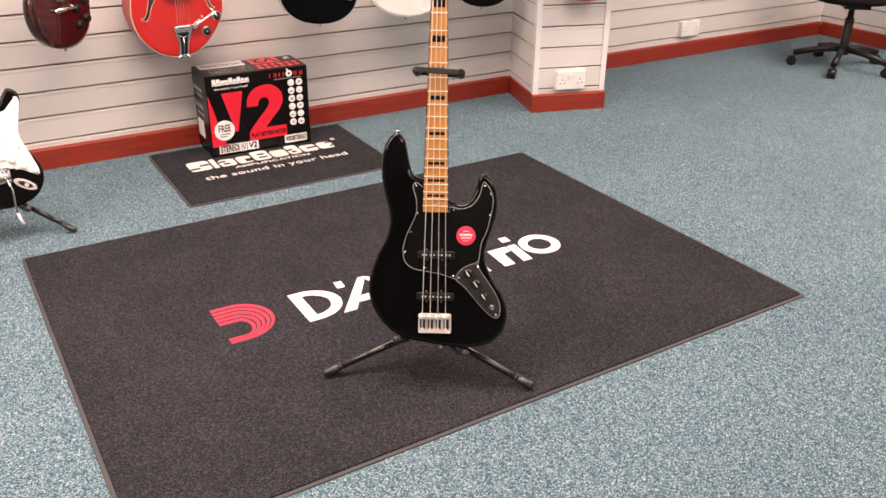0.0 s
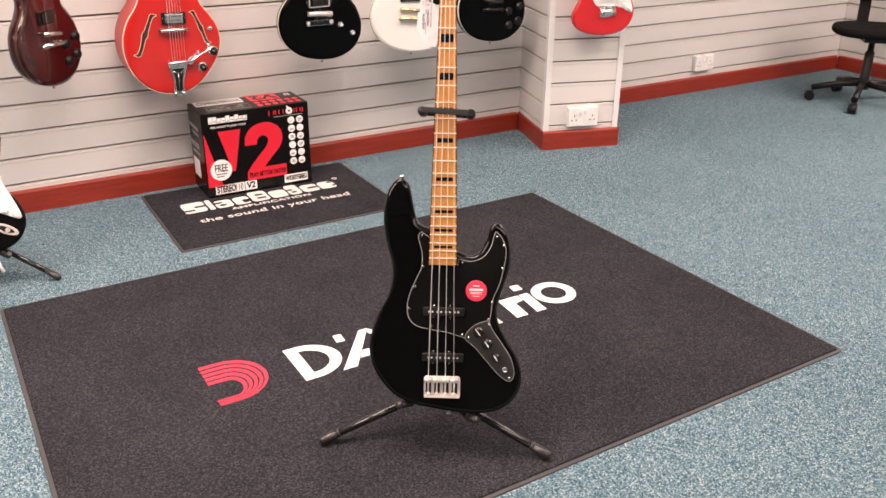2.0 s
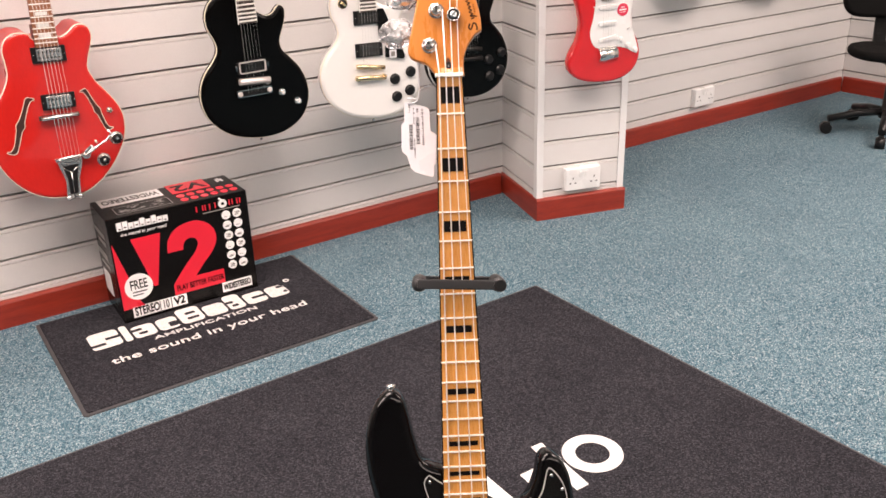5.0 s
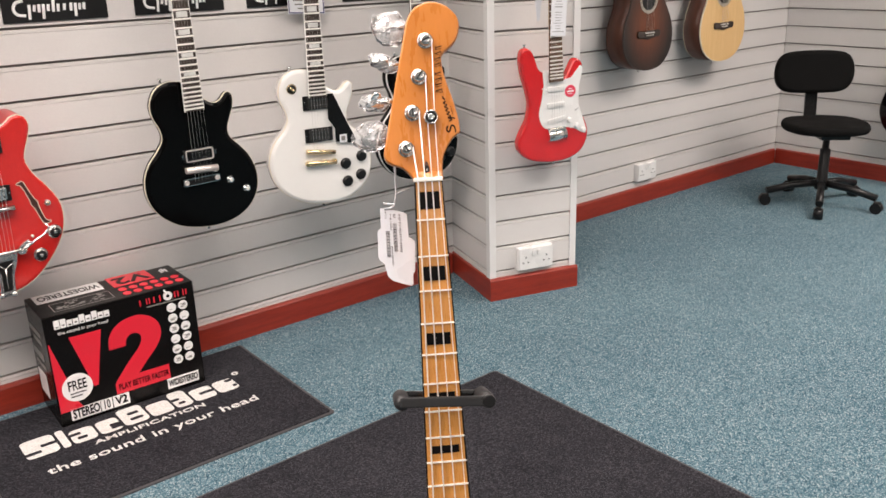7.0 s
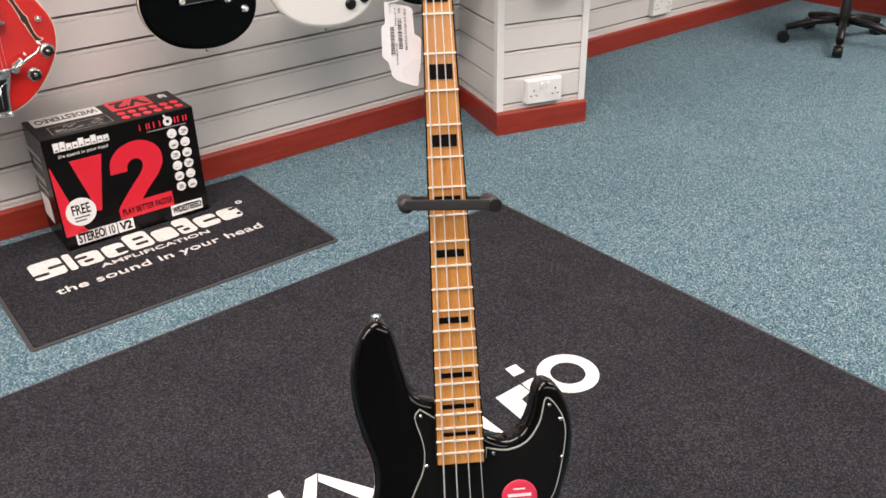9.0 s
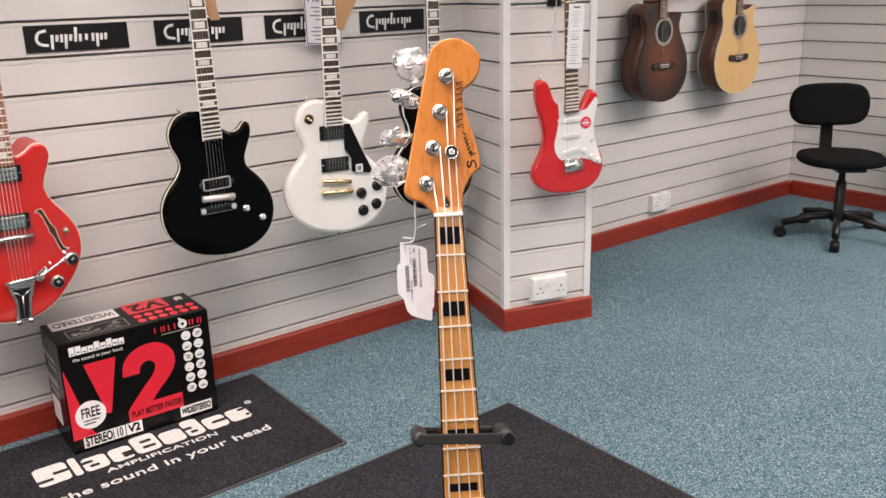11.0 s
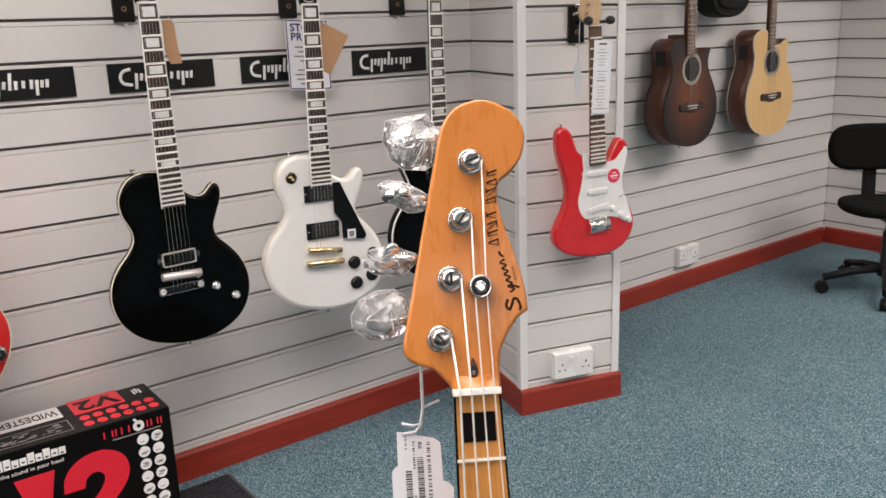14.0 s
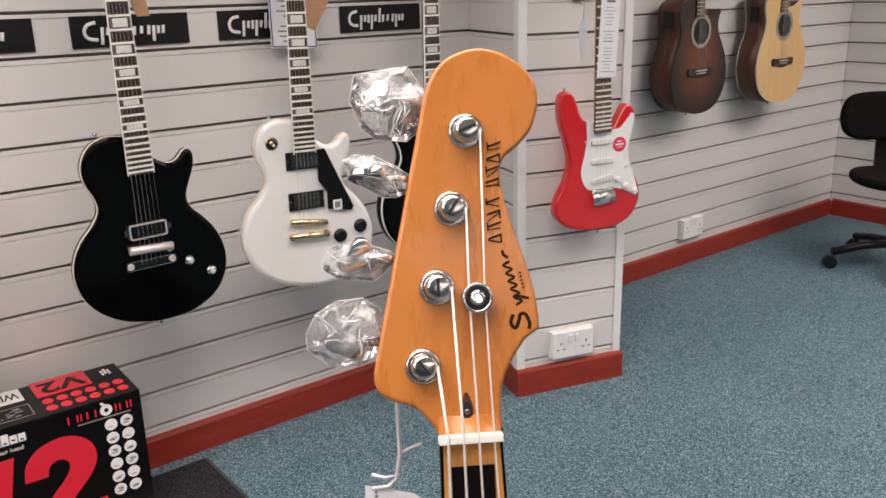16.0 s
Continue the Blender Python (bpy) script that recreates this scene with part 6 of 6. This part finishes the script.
part("vibrato_arm", made(tube, [(0.024, -0.626, 0.002), (0.036, -0.671, 0.014), (0.033, -0.726, 0.018), (0.036, -0.761, 0.016)], 0.0030, 8), M["satin"], dark, "chrome arm with white tip")
part("arm_tip", made(tube, [(0.035, -0.749, 0.017), (0.039, -0.770, 0.016), (0.046, -0.788, 0.015)], 0.0048, 10), M["socket"], dark, "white plastic tip")
F2 = Vector((0.44, 3.26, 0.15))
stand2, hub2, inv2 = guitar_stand(pose(0.44, 3.26, 0), [(0.655, 3.084, 0.014), (0.23, 3.084, 0.014), (0.44, 3.52, 0.014)], F2)
S2 = inv2 @ FLOOR_GUITAR
part("post", made(tube, [hub2, S2 @ Vector((0, -0.5, -0.075)), S2 @ Vector((0, -0.12, -0.05))], 0.0085, 12), M["stand"], stand2)
for sx in (-0.062, 0.062):
    part("cradle_arm", made(tube, [hub2, S2 @ Vector((sx, -0.752, -0.058)), S2 @ Vector((sx * 1.1, -0.750, -0.02)), S2 @ Vector((sx * 1.15, -0.738, 0.0))], 0.0075, 12), M["foam"], stand2)


# ---- acoustic guitars ----
AC = [(-60, 288), (-110, 286), (-146, 262), (-150, 222), (-136, 172), (-143, 118), (-170, 60), (-184, -10), (-172, -70), (-140, -122), (-80, -160), (0, -176), (90, -166), (150, -128), (184, -70),
      (190, -6), (175, 54), (146, 106), (121, 146), (110, 182), (113, 214), (123, 239), (112, 248), (88, 238), (54, 225), (0, 228)]


def acoustic_guitar(m, top, label, k=1.0, bind="cream"):
    t = thing("acoustic_guitar", m, label, "acoustic guitar", "guitars hung on the wall")
    o = spline([(x * k, y * k) for x, y in AC], 4)
    bm = bmesh.new()
    rings(bm, o, [(0.004, -0.105), (0, -0.102), (0, 0.0)], (True, True))
    part("sides", bm, M["mahogany"], t, "brown mahogany back and sides")
    part("top", made(slab, inset(ccw(o), 0.001), 0.0, 0.0025, 0, 0.0015, 2), M[top], t)
    part("body_binding", made(band, o, 0.003, -0.005, 0.0022), M[bind], t)
    part("back_binding", made(band, o, 0.003, -0.1020, -0.0985), M[bind], t)
    h = part("sound_hole", made(lathe, [(0.050, 0), (0.050, 0.0005)], pose(-0.005, 0.157, 0.0022), 40), M["hole"], t, "round sound hole")
    part("rosette", ring_shape(-0.005, 0.157, 0.066, 0.0505, 0.0012), M["rosette"], h, "ringed rosette", pose(0, 0, 0.0022))
    for ro in (0.0665, 0.0585, 0.0515):
        part("rosette_line", ring_shape(-0.005, 0.157, ro, ro - 0.0016, 0.0006), M["rosewood"], h, "", pose(0, 0, 0.0033))
    br = part("bridge", made(slab, spline([(-80, 12), (-60, 15), (-36, 12), (0, 13), (36, 12), (60, 15), (80, 12), (82, -4), (74, -16), (52, -16), (28, -20), (0, -25), (-28, -20), (-52, -16), (-74, -16), (-82, -4)], 3), 0.002, 0.011, 0, 0.003, 3), M["rosewood"], t, "dark wooden bridge")
    part("saddle", made(box, (0, 0.004, 0.012), (0.070, 0.003, 0.005)), M["bone"], br)
    bm = bmesh.new()
    for i in range(6):
        lathe(bm, [(0.0028, 0), (0.0028, 0.002), (0.001, 0.003)], pose(-0.025 + 0.010 * i, -0.007, 0.011), 8)
    part("bridge_pins", bm, M["bone"], br)
    part("heel", made(box, (-0.030, 0.272, -0.045), (0.060, 0.055, 0.085), 0.008), M["mahogany"], t)
    a, b = 0.0215, 0.0275
    bd = part("fretboard", made(slab, [(-0.030 - a, 0.640), (-0.030 + a, 0.640), (-0.022 + b, 0.212), (-0.022 - b, 0.212)], 0.0025, 0.0085, 0, 0.001, 2), M["brown_board"], t)
    for n in range(1, 21):
        v = fret_at(0.64, n)
        if v < 0.425:
            part("fret", FRET, None, bd, "", pose(-0.030 + 0.008 * v / 0.428, 0.640 - v, 0.0092) @ Matrix.Diagonal((0.043 + 0.012 * v / 0.428, 0.5, 1, 1)))
    part("neck", made(slab, [(-0.030 - a, 0.64), (-0.030 + a, 0.64), (-0.022 + b, 0.27), (-0.022 - b, 0.27)], -0.014, 0.0028, 0.006, 0, 3), M["mahogany"], t)
    head = spline([(-54, 642), (-62, 720), (-66, 810), (-30, 822), (6, 810), (2, 720), (-6, 642)], 3)
    hd = part("headstock", made(slab, head, -0.014, 0.003, 0.001, 0.001, 2), M["rosewood"], t)
    for sx in (-1, 1):
        for y in (0.690, 0.735, 0.780):
            part("tuner", made(lathe, [(0.005, 0), (0.004, 0.003), (0.003, 0.012)], pose(-0.030 + sx * 0.020, y, 0.003), 12), M["chrome"], hd)
    strings(t, [[(-0.030 - 0.018 + 0.0072 * i, 0.640, 0.0125), (-0.026 + 0.0104 * i, 0.004, 0.0145)] for i in range(6)], 0.0006, 0.0003)
    p = part("preamp", made(box, (0, 0, 0), (0.004, 0.065, 0.045), 0.002, pose(-0.154 * k, 0.205, -0.050, 0, 0, 0)), M["black_plastic"], t, "black preamp panel")
    part("strap_button", made(lathe, [(0.004, 0), (0.003, 0.004), (0.006, 0.010), (0.005, 0.012)], pose(0, -0.175 * k, -0.05) @ pose(0, 0, 0, 90, 0, 0), 12), M["chrome"], t)
    return t


acoustic_guitar(hung(4.150, 3.745, 0.8955), "sunburst", "dark brown sunburst acoustic guitar with cutaway, hung on wall", 0.97, "rosewood")
acoustic_guitar(hung(4.756, 3.745, 0.8935), "spruce", "natural pale-topped acoustic guitar with cutaway, hung on wall", 1.04)
acoustic_guitar(hung(5.350, 3.745, 1.681), "spruce", "pale acoustic guitar hung high near the corner", 1.0)
acoustic_guitar(pose(0, 0, 0) @ hung(5.52, 3.242, 1.570, 0, -90), "sunburst", "dark acoustic guitar hung high on end wall", 1.0, "rosewood")


def gig_bag(m):
    t = thing("gig_bag", m, "black padded guitar bag with pale emblem, hung on wall", "guitar bag")
    o = spline([(-95, 560), (-120, 330), (-165, 180), (-188, 40), (-180, -60), (-140, -130), (-60, -160), (60, -160), (140, -130), (182, -60), (188, 40), (165, 180), (120, 330), (95, 560)], 4)
    part("bag", made(slab, o, -0.105, 0.0, 0.02, 0.02, 4), M["nylon"], t)
    part("piping", made(band, inset(ccw(o), 0.010), 0.004, -0.012, -0.001), M["black_plastic"], t)
    part("pocket", made(slab, spline([(-120, 240), (-150, 60), (-140, -60), (-90, -120), (90, -120), (140, -60), (150, 60), (120, 240)], 4), 0.0, 0.010, 0, 0.008, 3), M["nylon"], t)
    bm = bmesh.new()
    for i in range(6):
        box(bm, (-0.04 + 0.017 * i, 0.0 if i else 0.003, 0.0106), (0.012, 0.020 if i else 0.030, 0.001))
    part("emblem", bm, M["sign_white"], t, "pale printed emblem", pose(0.02, 0.02, 0))
    return t


gig_bag(hung(4.430, 3.755, 1.412) @ Matrix.Diagonal((0.82, 0.95, 1, 1)))


# ---- hangers, signs and tags ----
def hanger(m, reach, drop, label="black wall hook with rubber arms holding a guitar neck"):
    """x along the wall, y into it; the plate's middle at the top groove."""
    t = thing("guitar_hanger", m, label, "wall hook", "guitar wall hooks")
    part("plate", made(box, (0, -0.006, -0.055), (0.054, 0.012, 0.112), 0.003), M["plate"], t, "black steel plate")
    part("plate_screw", made(lathe, [(0.005, 0), (0.004, 0.003)], pose(0, -0.012, -0.118, 90, 0, 0), 10), M["steel"], t)
    part("arm", made(tube, [(0, -0.006, -0.05), (drop, -reach + 0.03, -0.05)], 0.0055, 10), M["stand"], t)
    bm = bmesh.new()
    tube(bm, [(drop - 0.037, -reach - 0.012, -0.046), (drop - 0.034, -reach + 0.012, -0.05), (drop, -reach + 0.03, -0.05), (drop + 0.034, -reach + 0.012, -0.05), (drop + 0.037, -reach - 0.012, -0.046)], 0.0055, 10)
    part("yoke", bm, M["stand"], t)
    for s in (-1, 1):
        part("rubber_sleeve", made(lathe, [(0.006, 0), (0.0105, 0.003), (0.0124, 0.009), (0.0124, 0.018), (0.0105, 0.024), (0.006, 0.0275), (0.001, 0.0285)], pose(drop + s * 0.037, -reach + 0.004, -0.046, 90, 0, 0), 18), M["foam"], t, "black rubber knob")
    part("plate_mark", ring_shape(0, 0, 0.0065, 0.0045, 0.0005), M["kraft"], t, "faint round mark", pose(0, -0.0121, -0.078, 90, 0, 0))
    return t


for x, drop in ((1.811, -0.042), (2.278, -0.089), (2.660, -0.075), (1.246, 0.0), (0.79, -0.02)):
    hanger(pose(x, NORTH, 1.413), 0.30, drop)
hanger(PILLAR @ pose(0.200, 0.018, 1.313), 0.115, 0.010)
for x in (4.115, 4.718, 5.335):
    hanger(pose(x, FAR, (1.62 if x < 5 else 2.42)), 0.13, 0.0)
hanger(pose(4.43, FAR, 2.02), 0.09, 0.0, "black wall hook holding a bag")
hanger(pose(EAST, 3.270, 2.30, 0, 0, -90), 0.13, 0.0)
hanger(pose(EAST, 3.085, 1.165, 0, 0, -90), 0.13, 0.0)


def banner(x0, x1):
    """A black strip between two grooves with a white flourish."""
    t = thing("brand_sign", pose((x0 + x1) / 2, NORTH - 0.003, 1.164, 90, 0, 0), "black strip sign with white script emblem, slotted in wall", "sign", "wall strip signs")
    w = x1 - x0
    part("board", made(box, (0, 0, 0), (w, 0.074, 0.004), 0.001), M["sign_black"], t)
    k = w / 0.285
    strokes = [[(-84, 21), (-104, 16), (-112, 0), (-104, -15), (-82, -19)], [(-70, 10), (-73, -30)], [(-56, 9), (-59, -9)], [(-44, 10), (-46, -12)],
               [(-32, 10), (-36, -30)], [(-19, 9), (-22, -9)], [(-4, 28), (-8, -12)], [(7, 9), (5, -12)], [(24, 9), (22, -9)], [(42, 10), (40, -12)], [(54, 9), (52, -28)], [(66, 8), (64, -10)], [(78, 9), (76, -10)]]
    for s in strokes:
        bm = made(tube, [(x * k, y, 0.0) for x, y in spline(s, 3, False)], 0.0042, 6)
        part("emblem_stroke", bm, M["sign_white"], t, "", pose(0, 0, 0.0022) @ Matrix.Diagonal((1, 1, 0.15, 1)))


for x0, x1 in ((1.385, 1.671), (1.752, 2.038), (2.118, 2.402), (2.486, 2.768)):
    banner(x0, x1)


def notice(m):
    t = thing("paper_notice", m, "white printed price notice clipped to the wall", "notice")
    part("sheet", made(box, (0, 0, 0), (0.140, 0.200, 0.0012)), M["paper"], t)
    for x, y, w, h in ((-0.066, 0, 0.003, 0.19), (0.066, 0, 0.003, 0.19), (0, 0.096, 0.135, 0.003), (0, -0.096, 0.135, 0.003)):
        part("border", made(box, (x, y, 0.001), (w, h, 0.0005)), M["ink_blue"], t)
    for text, y, x in (("STO", 0.076, -0.024), ("PRIC", 0.050, -0.020)):
        lettering(text, 0.030, M["ink_blue"], t, pose(x, y, 0.0013), 0.0003, 1.1, 0.0008, 1.05)
    for i, w in enumerate((0.08, 0.06, 0.09, 0.05, 0, 0.07, 0.09, 0.08, 0.06)):
        if w:
            part("print_bar", made(box, (-0.004, 0.022 - 0.013 * i, 0.0011), (w, 0.004, 0.0004)), M["card_grey"], t)


notice(pose(2.322, NORTH - 0.03, 1.197, 84, 0, 0) @ pose(0, 0, 0, 0, 0, -3))


def kraft_tag(m, shape, label):
    t = thing("swing_tag", m, label, "tag", "brown swing tags")
    part("card", made(slab, mm(shape), 0, 0.0015), M["kraft"], t)
    part("string", made(tube, [(0.004, -0.002, 0.001), (0.002, 0.020, 0.003), (-0.002, 0.050, 0.0)], 0.0009, 6), M["bone"], t)


kraft_tag(hung(1.822, 3.51, 1.302), [(-14, 0), (8, 0), (14, -10), (17, -60), (24, -99), (-4, -100), (-14, -70)], "curled brown card swing tag on a black guitar neck")
kraft_tag(hung(2.232, 3.51, 1.288), [(-4, 0), (78, -38), (16, -136), (-6, -126), (-8, -40)], "brown card swing tag on a white guitar neck")


def strat_tag(m):
    t = thing("price_card", m, "long white printed price card hung on red guitar neck", "price tag")
    part("card", made(box, (0, 0, 0), (0.060, 0.214, 0.0012)), M["paper"], t)
    part("heading", made(box, (0.0, 0.096, 0.0009), (0.026, 0.005, 0.0004)), M["ink"], t)
    rng = random.Random(8)
    for i in range(20):
        if i in (6, 11):
            continue
        w = rng.uniform(0.016, 0.036) if i != 10 else 0.030
        part("print_bar", made(box, (-0.002, 0.080 - 0.009 * i, 0.0009), (w, 0.0022 if i != 10 else 0.004, 0.0004)), M["ink_pale"], t)
    part("black_rule", made(box, (0, -0.092, 0.0009), (0.048, 0.0025, 0.0004)), M["ink_pale"], t)


strat_tag(PILLAR @ hung(0.212, -0.116, 1.251) @ pose(0.003, -0.147, 0.0, 0, 0, -2))
t = thing("price_tag", PILLAR @ hung(0.152, -0.085, 1.251), "small white hang tag on a thin tie", "price tag")
part("card", made(slab, mm([(-10, -100), (8, -100), (12, -130), (8, -160), (4, -200), (-6, -204), (-10, -170), (-14, -140)]), 0, 0.001), M["tag_plastic"], t)
part("tie", made(tube, [(0.0, -0.098, 0.0), (0.004, -0.04, 0.0), (0.008, 0.02, -0.004)], 0.0012, 6), M["tag_plastic"], t)


# ---- sockets ----
def wall_socket(m):
    t = thing("wall_socket", m, "white double electrical socket on the wall", "wall socket", "wall sockets")
    part("back_box", made(box, (0, 0.006, 0), (0.150, 0.030, 0.092), 0.003), M["socket"], t)
    f = part("face_plate", made(box, (0, -0.012, 0), (0.146, 0.008, 0.088), 0.003), M["socket"], t)
    for sx in (-1, 1):
        part("switch", made(box, (sx * 0.012, -0.017, 0.022), (0.014, 0.006, 0.022), 0.002), M["socket"], f)
        bm = bmesh.new()
        box(bm, (sx * 0.045, -0.0162, 0.006), (0.004, 0.001, 0.008))
        box(bm, (sx * 0.045 - 0.011, -0.0162, -0.014), (0.007, 0.001, 0.004))
        box(bm, (sx * 0.045 + 0.011, -0.0162, -0.014), (0.007, 0.001, 0.004))
        part("pin_holes", bm, M["hole"], f)
        screw(f, sx * 0.062, 0, 0, 0.001)


wall_socket(PILLAR @ pose(0.193, 0.009, 0.153))
wall_socket(pose(4.368, FAR - 0.012, 0.170))


# ---- office chairs ----
def office_chair(m, face):
    """face: the way the backrest looks, degrees."""
    t = thing("office_chair", m, "black fabric office chair on five castors, standing on carpet", "office chair", "office chairs")
    for k in range(5):
        a = radians(135 + 72 * k)
        d = Vector((math.cos(a), math.sin(a), 0))
        leg = part("leg", made(tube, [d * 0.02 + Vector((0, 0, 0.115)), d * 0.14 + Vector((0, 0, 0.105)), d * 0.27 + Vector((0, 0, 0.075))], 0.018, 10), M["black_plastic"], t, "", pose(0, 0, 0))
        c = d * 0.275 + Vector((0, 0, 0.027))
        n = Vector((-d.y, d.x, 0))
        w = part("castor", made(cyl, c - n * 0.022, c + n * 0.022, 0.027, None, 18), M["black_plastic"], leg, "twin-wheel castor")
        part("castor_hood", made(box, (0, 0, 0), (0.034, 0.030, 0.018), 0.005, pose(c.x, c.y, 0.050, 0, 0, math.degrees(a))), M["plate"], leg)
    part("column_sleeve", made(lathe, [(0.034, 0.085), (0.034, 0.12), (0.026, 0.14), (0.025, 0.29), (0.017, 0.295), (0.016, 0.36), (0.014, 0.37)], pose(0, 0, 0), 18), M["black_plastic"], t, "gas column")
    r = pose(0, 0, 0, 0, 0, face)
    part("mechanism", made(box, (0, -0.02, 0.372), (0.14, 0.20, 0.026), 0.006, r), M["black_plastic"], t)
    seat = spline([(-168, -130), (-204, -10), (-178, 120), (-105, 178), (0, 192), (105, 178), (178, 120), (204, -10), (168, -130), (92, -182), (0, -194), (-92, -182)], 5)
    part("seat", made(slab, [(r @ Vector((x - 0.015, y, 0))).xy[:] for x, y in seat], 0.388, 0.432, 0.020, 0.022, 5), M["fabric"], t, "padded black fabric seat")
    part("back_post", made(box, (0, 0, 0), (0.062, 0.016, 0.24), 0.005, r @ pose(-0.020, 0.222, 0.485, -6, 0, 0)), M["black_plastic"], t, "ribbed back support")
    for k in range(9):
        part("rib", made(box, (0, 0, 0), (0.040, 0.006, 0.005), 0.001, r @ pose(-0.020, 0.212, 0.452 + 0.012 * k, -6, 0, 0)), M["plate"], t)
    o = spline([(-132, -92), (-168, -62), (-181, -10), (-172, 48), (-142, 84), (-84, 97), (0, 100), (84, 97), (142, 84), (172, 48), (181, -10), (168, -62), (132, -92), (70, -101), (-70, -101)], 5)
    part("worn_patch", made(lathe, [(0.018, -0.004), (0.022, 0.0), (0.015, 0.004)], pose(-0.180, 0.036, 0.420, 0, -60, 0) @ Matrix.Diagonal((0.5, 1.2, 1, 1)), 14), M["kraft"], t, "worn patch showing pale foam")
    bk = made(slab, [(x * 1.09, y * 1.07) for x, y in o], -0.030, 0.030, 0.018, 0.022, 5)
    bmesh.ops.transform(bk, matrix=r @ pose(-0.024, 0.208, 0.652, 84, 0, 0), verts=bk.verts)
    part("backrest", bk, M["fabric"], t, "rounded black fabric backrest")
    return t


office_chair(pose(4.962, 3.232, 0), -42.5)
acoustic_guitar(hung(5.52, 3.055, 0.437, 0, -90), "black_gloss", "black acoustic guitar hung low on the end wall", 1.0, "rosewood")


# ---- slats, piece by piece ----
bpy.context.view_layer.update()
clad(wall_north, pose(-3.25, NORTH, 0), 6.213)
clad(wall_far, pose(3.12, FAR, 0), 2.531, 0.009)
clad(wall_east, pose(EAST, FAR - 0.001, 0, 0, 0, -90), 6.7, 0.009)
clad(pillar, PILLAR @ pose(0.031, 0.0175, 0), 0.321)
clad(pillar, PILLAR @ pose(0.0075, 0.412, 0, 0, 0, -90), 0.364)
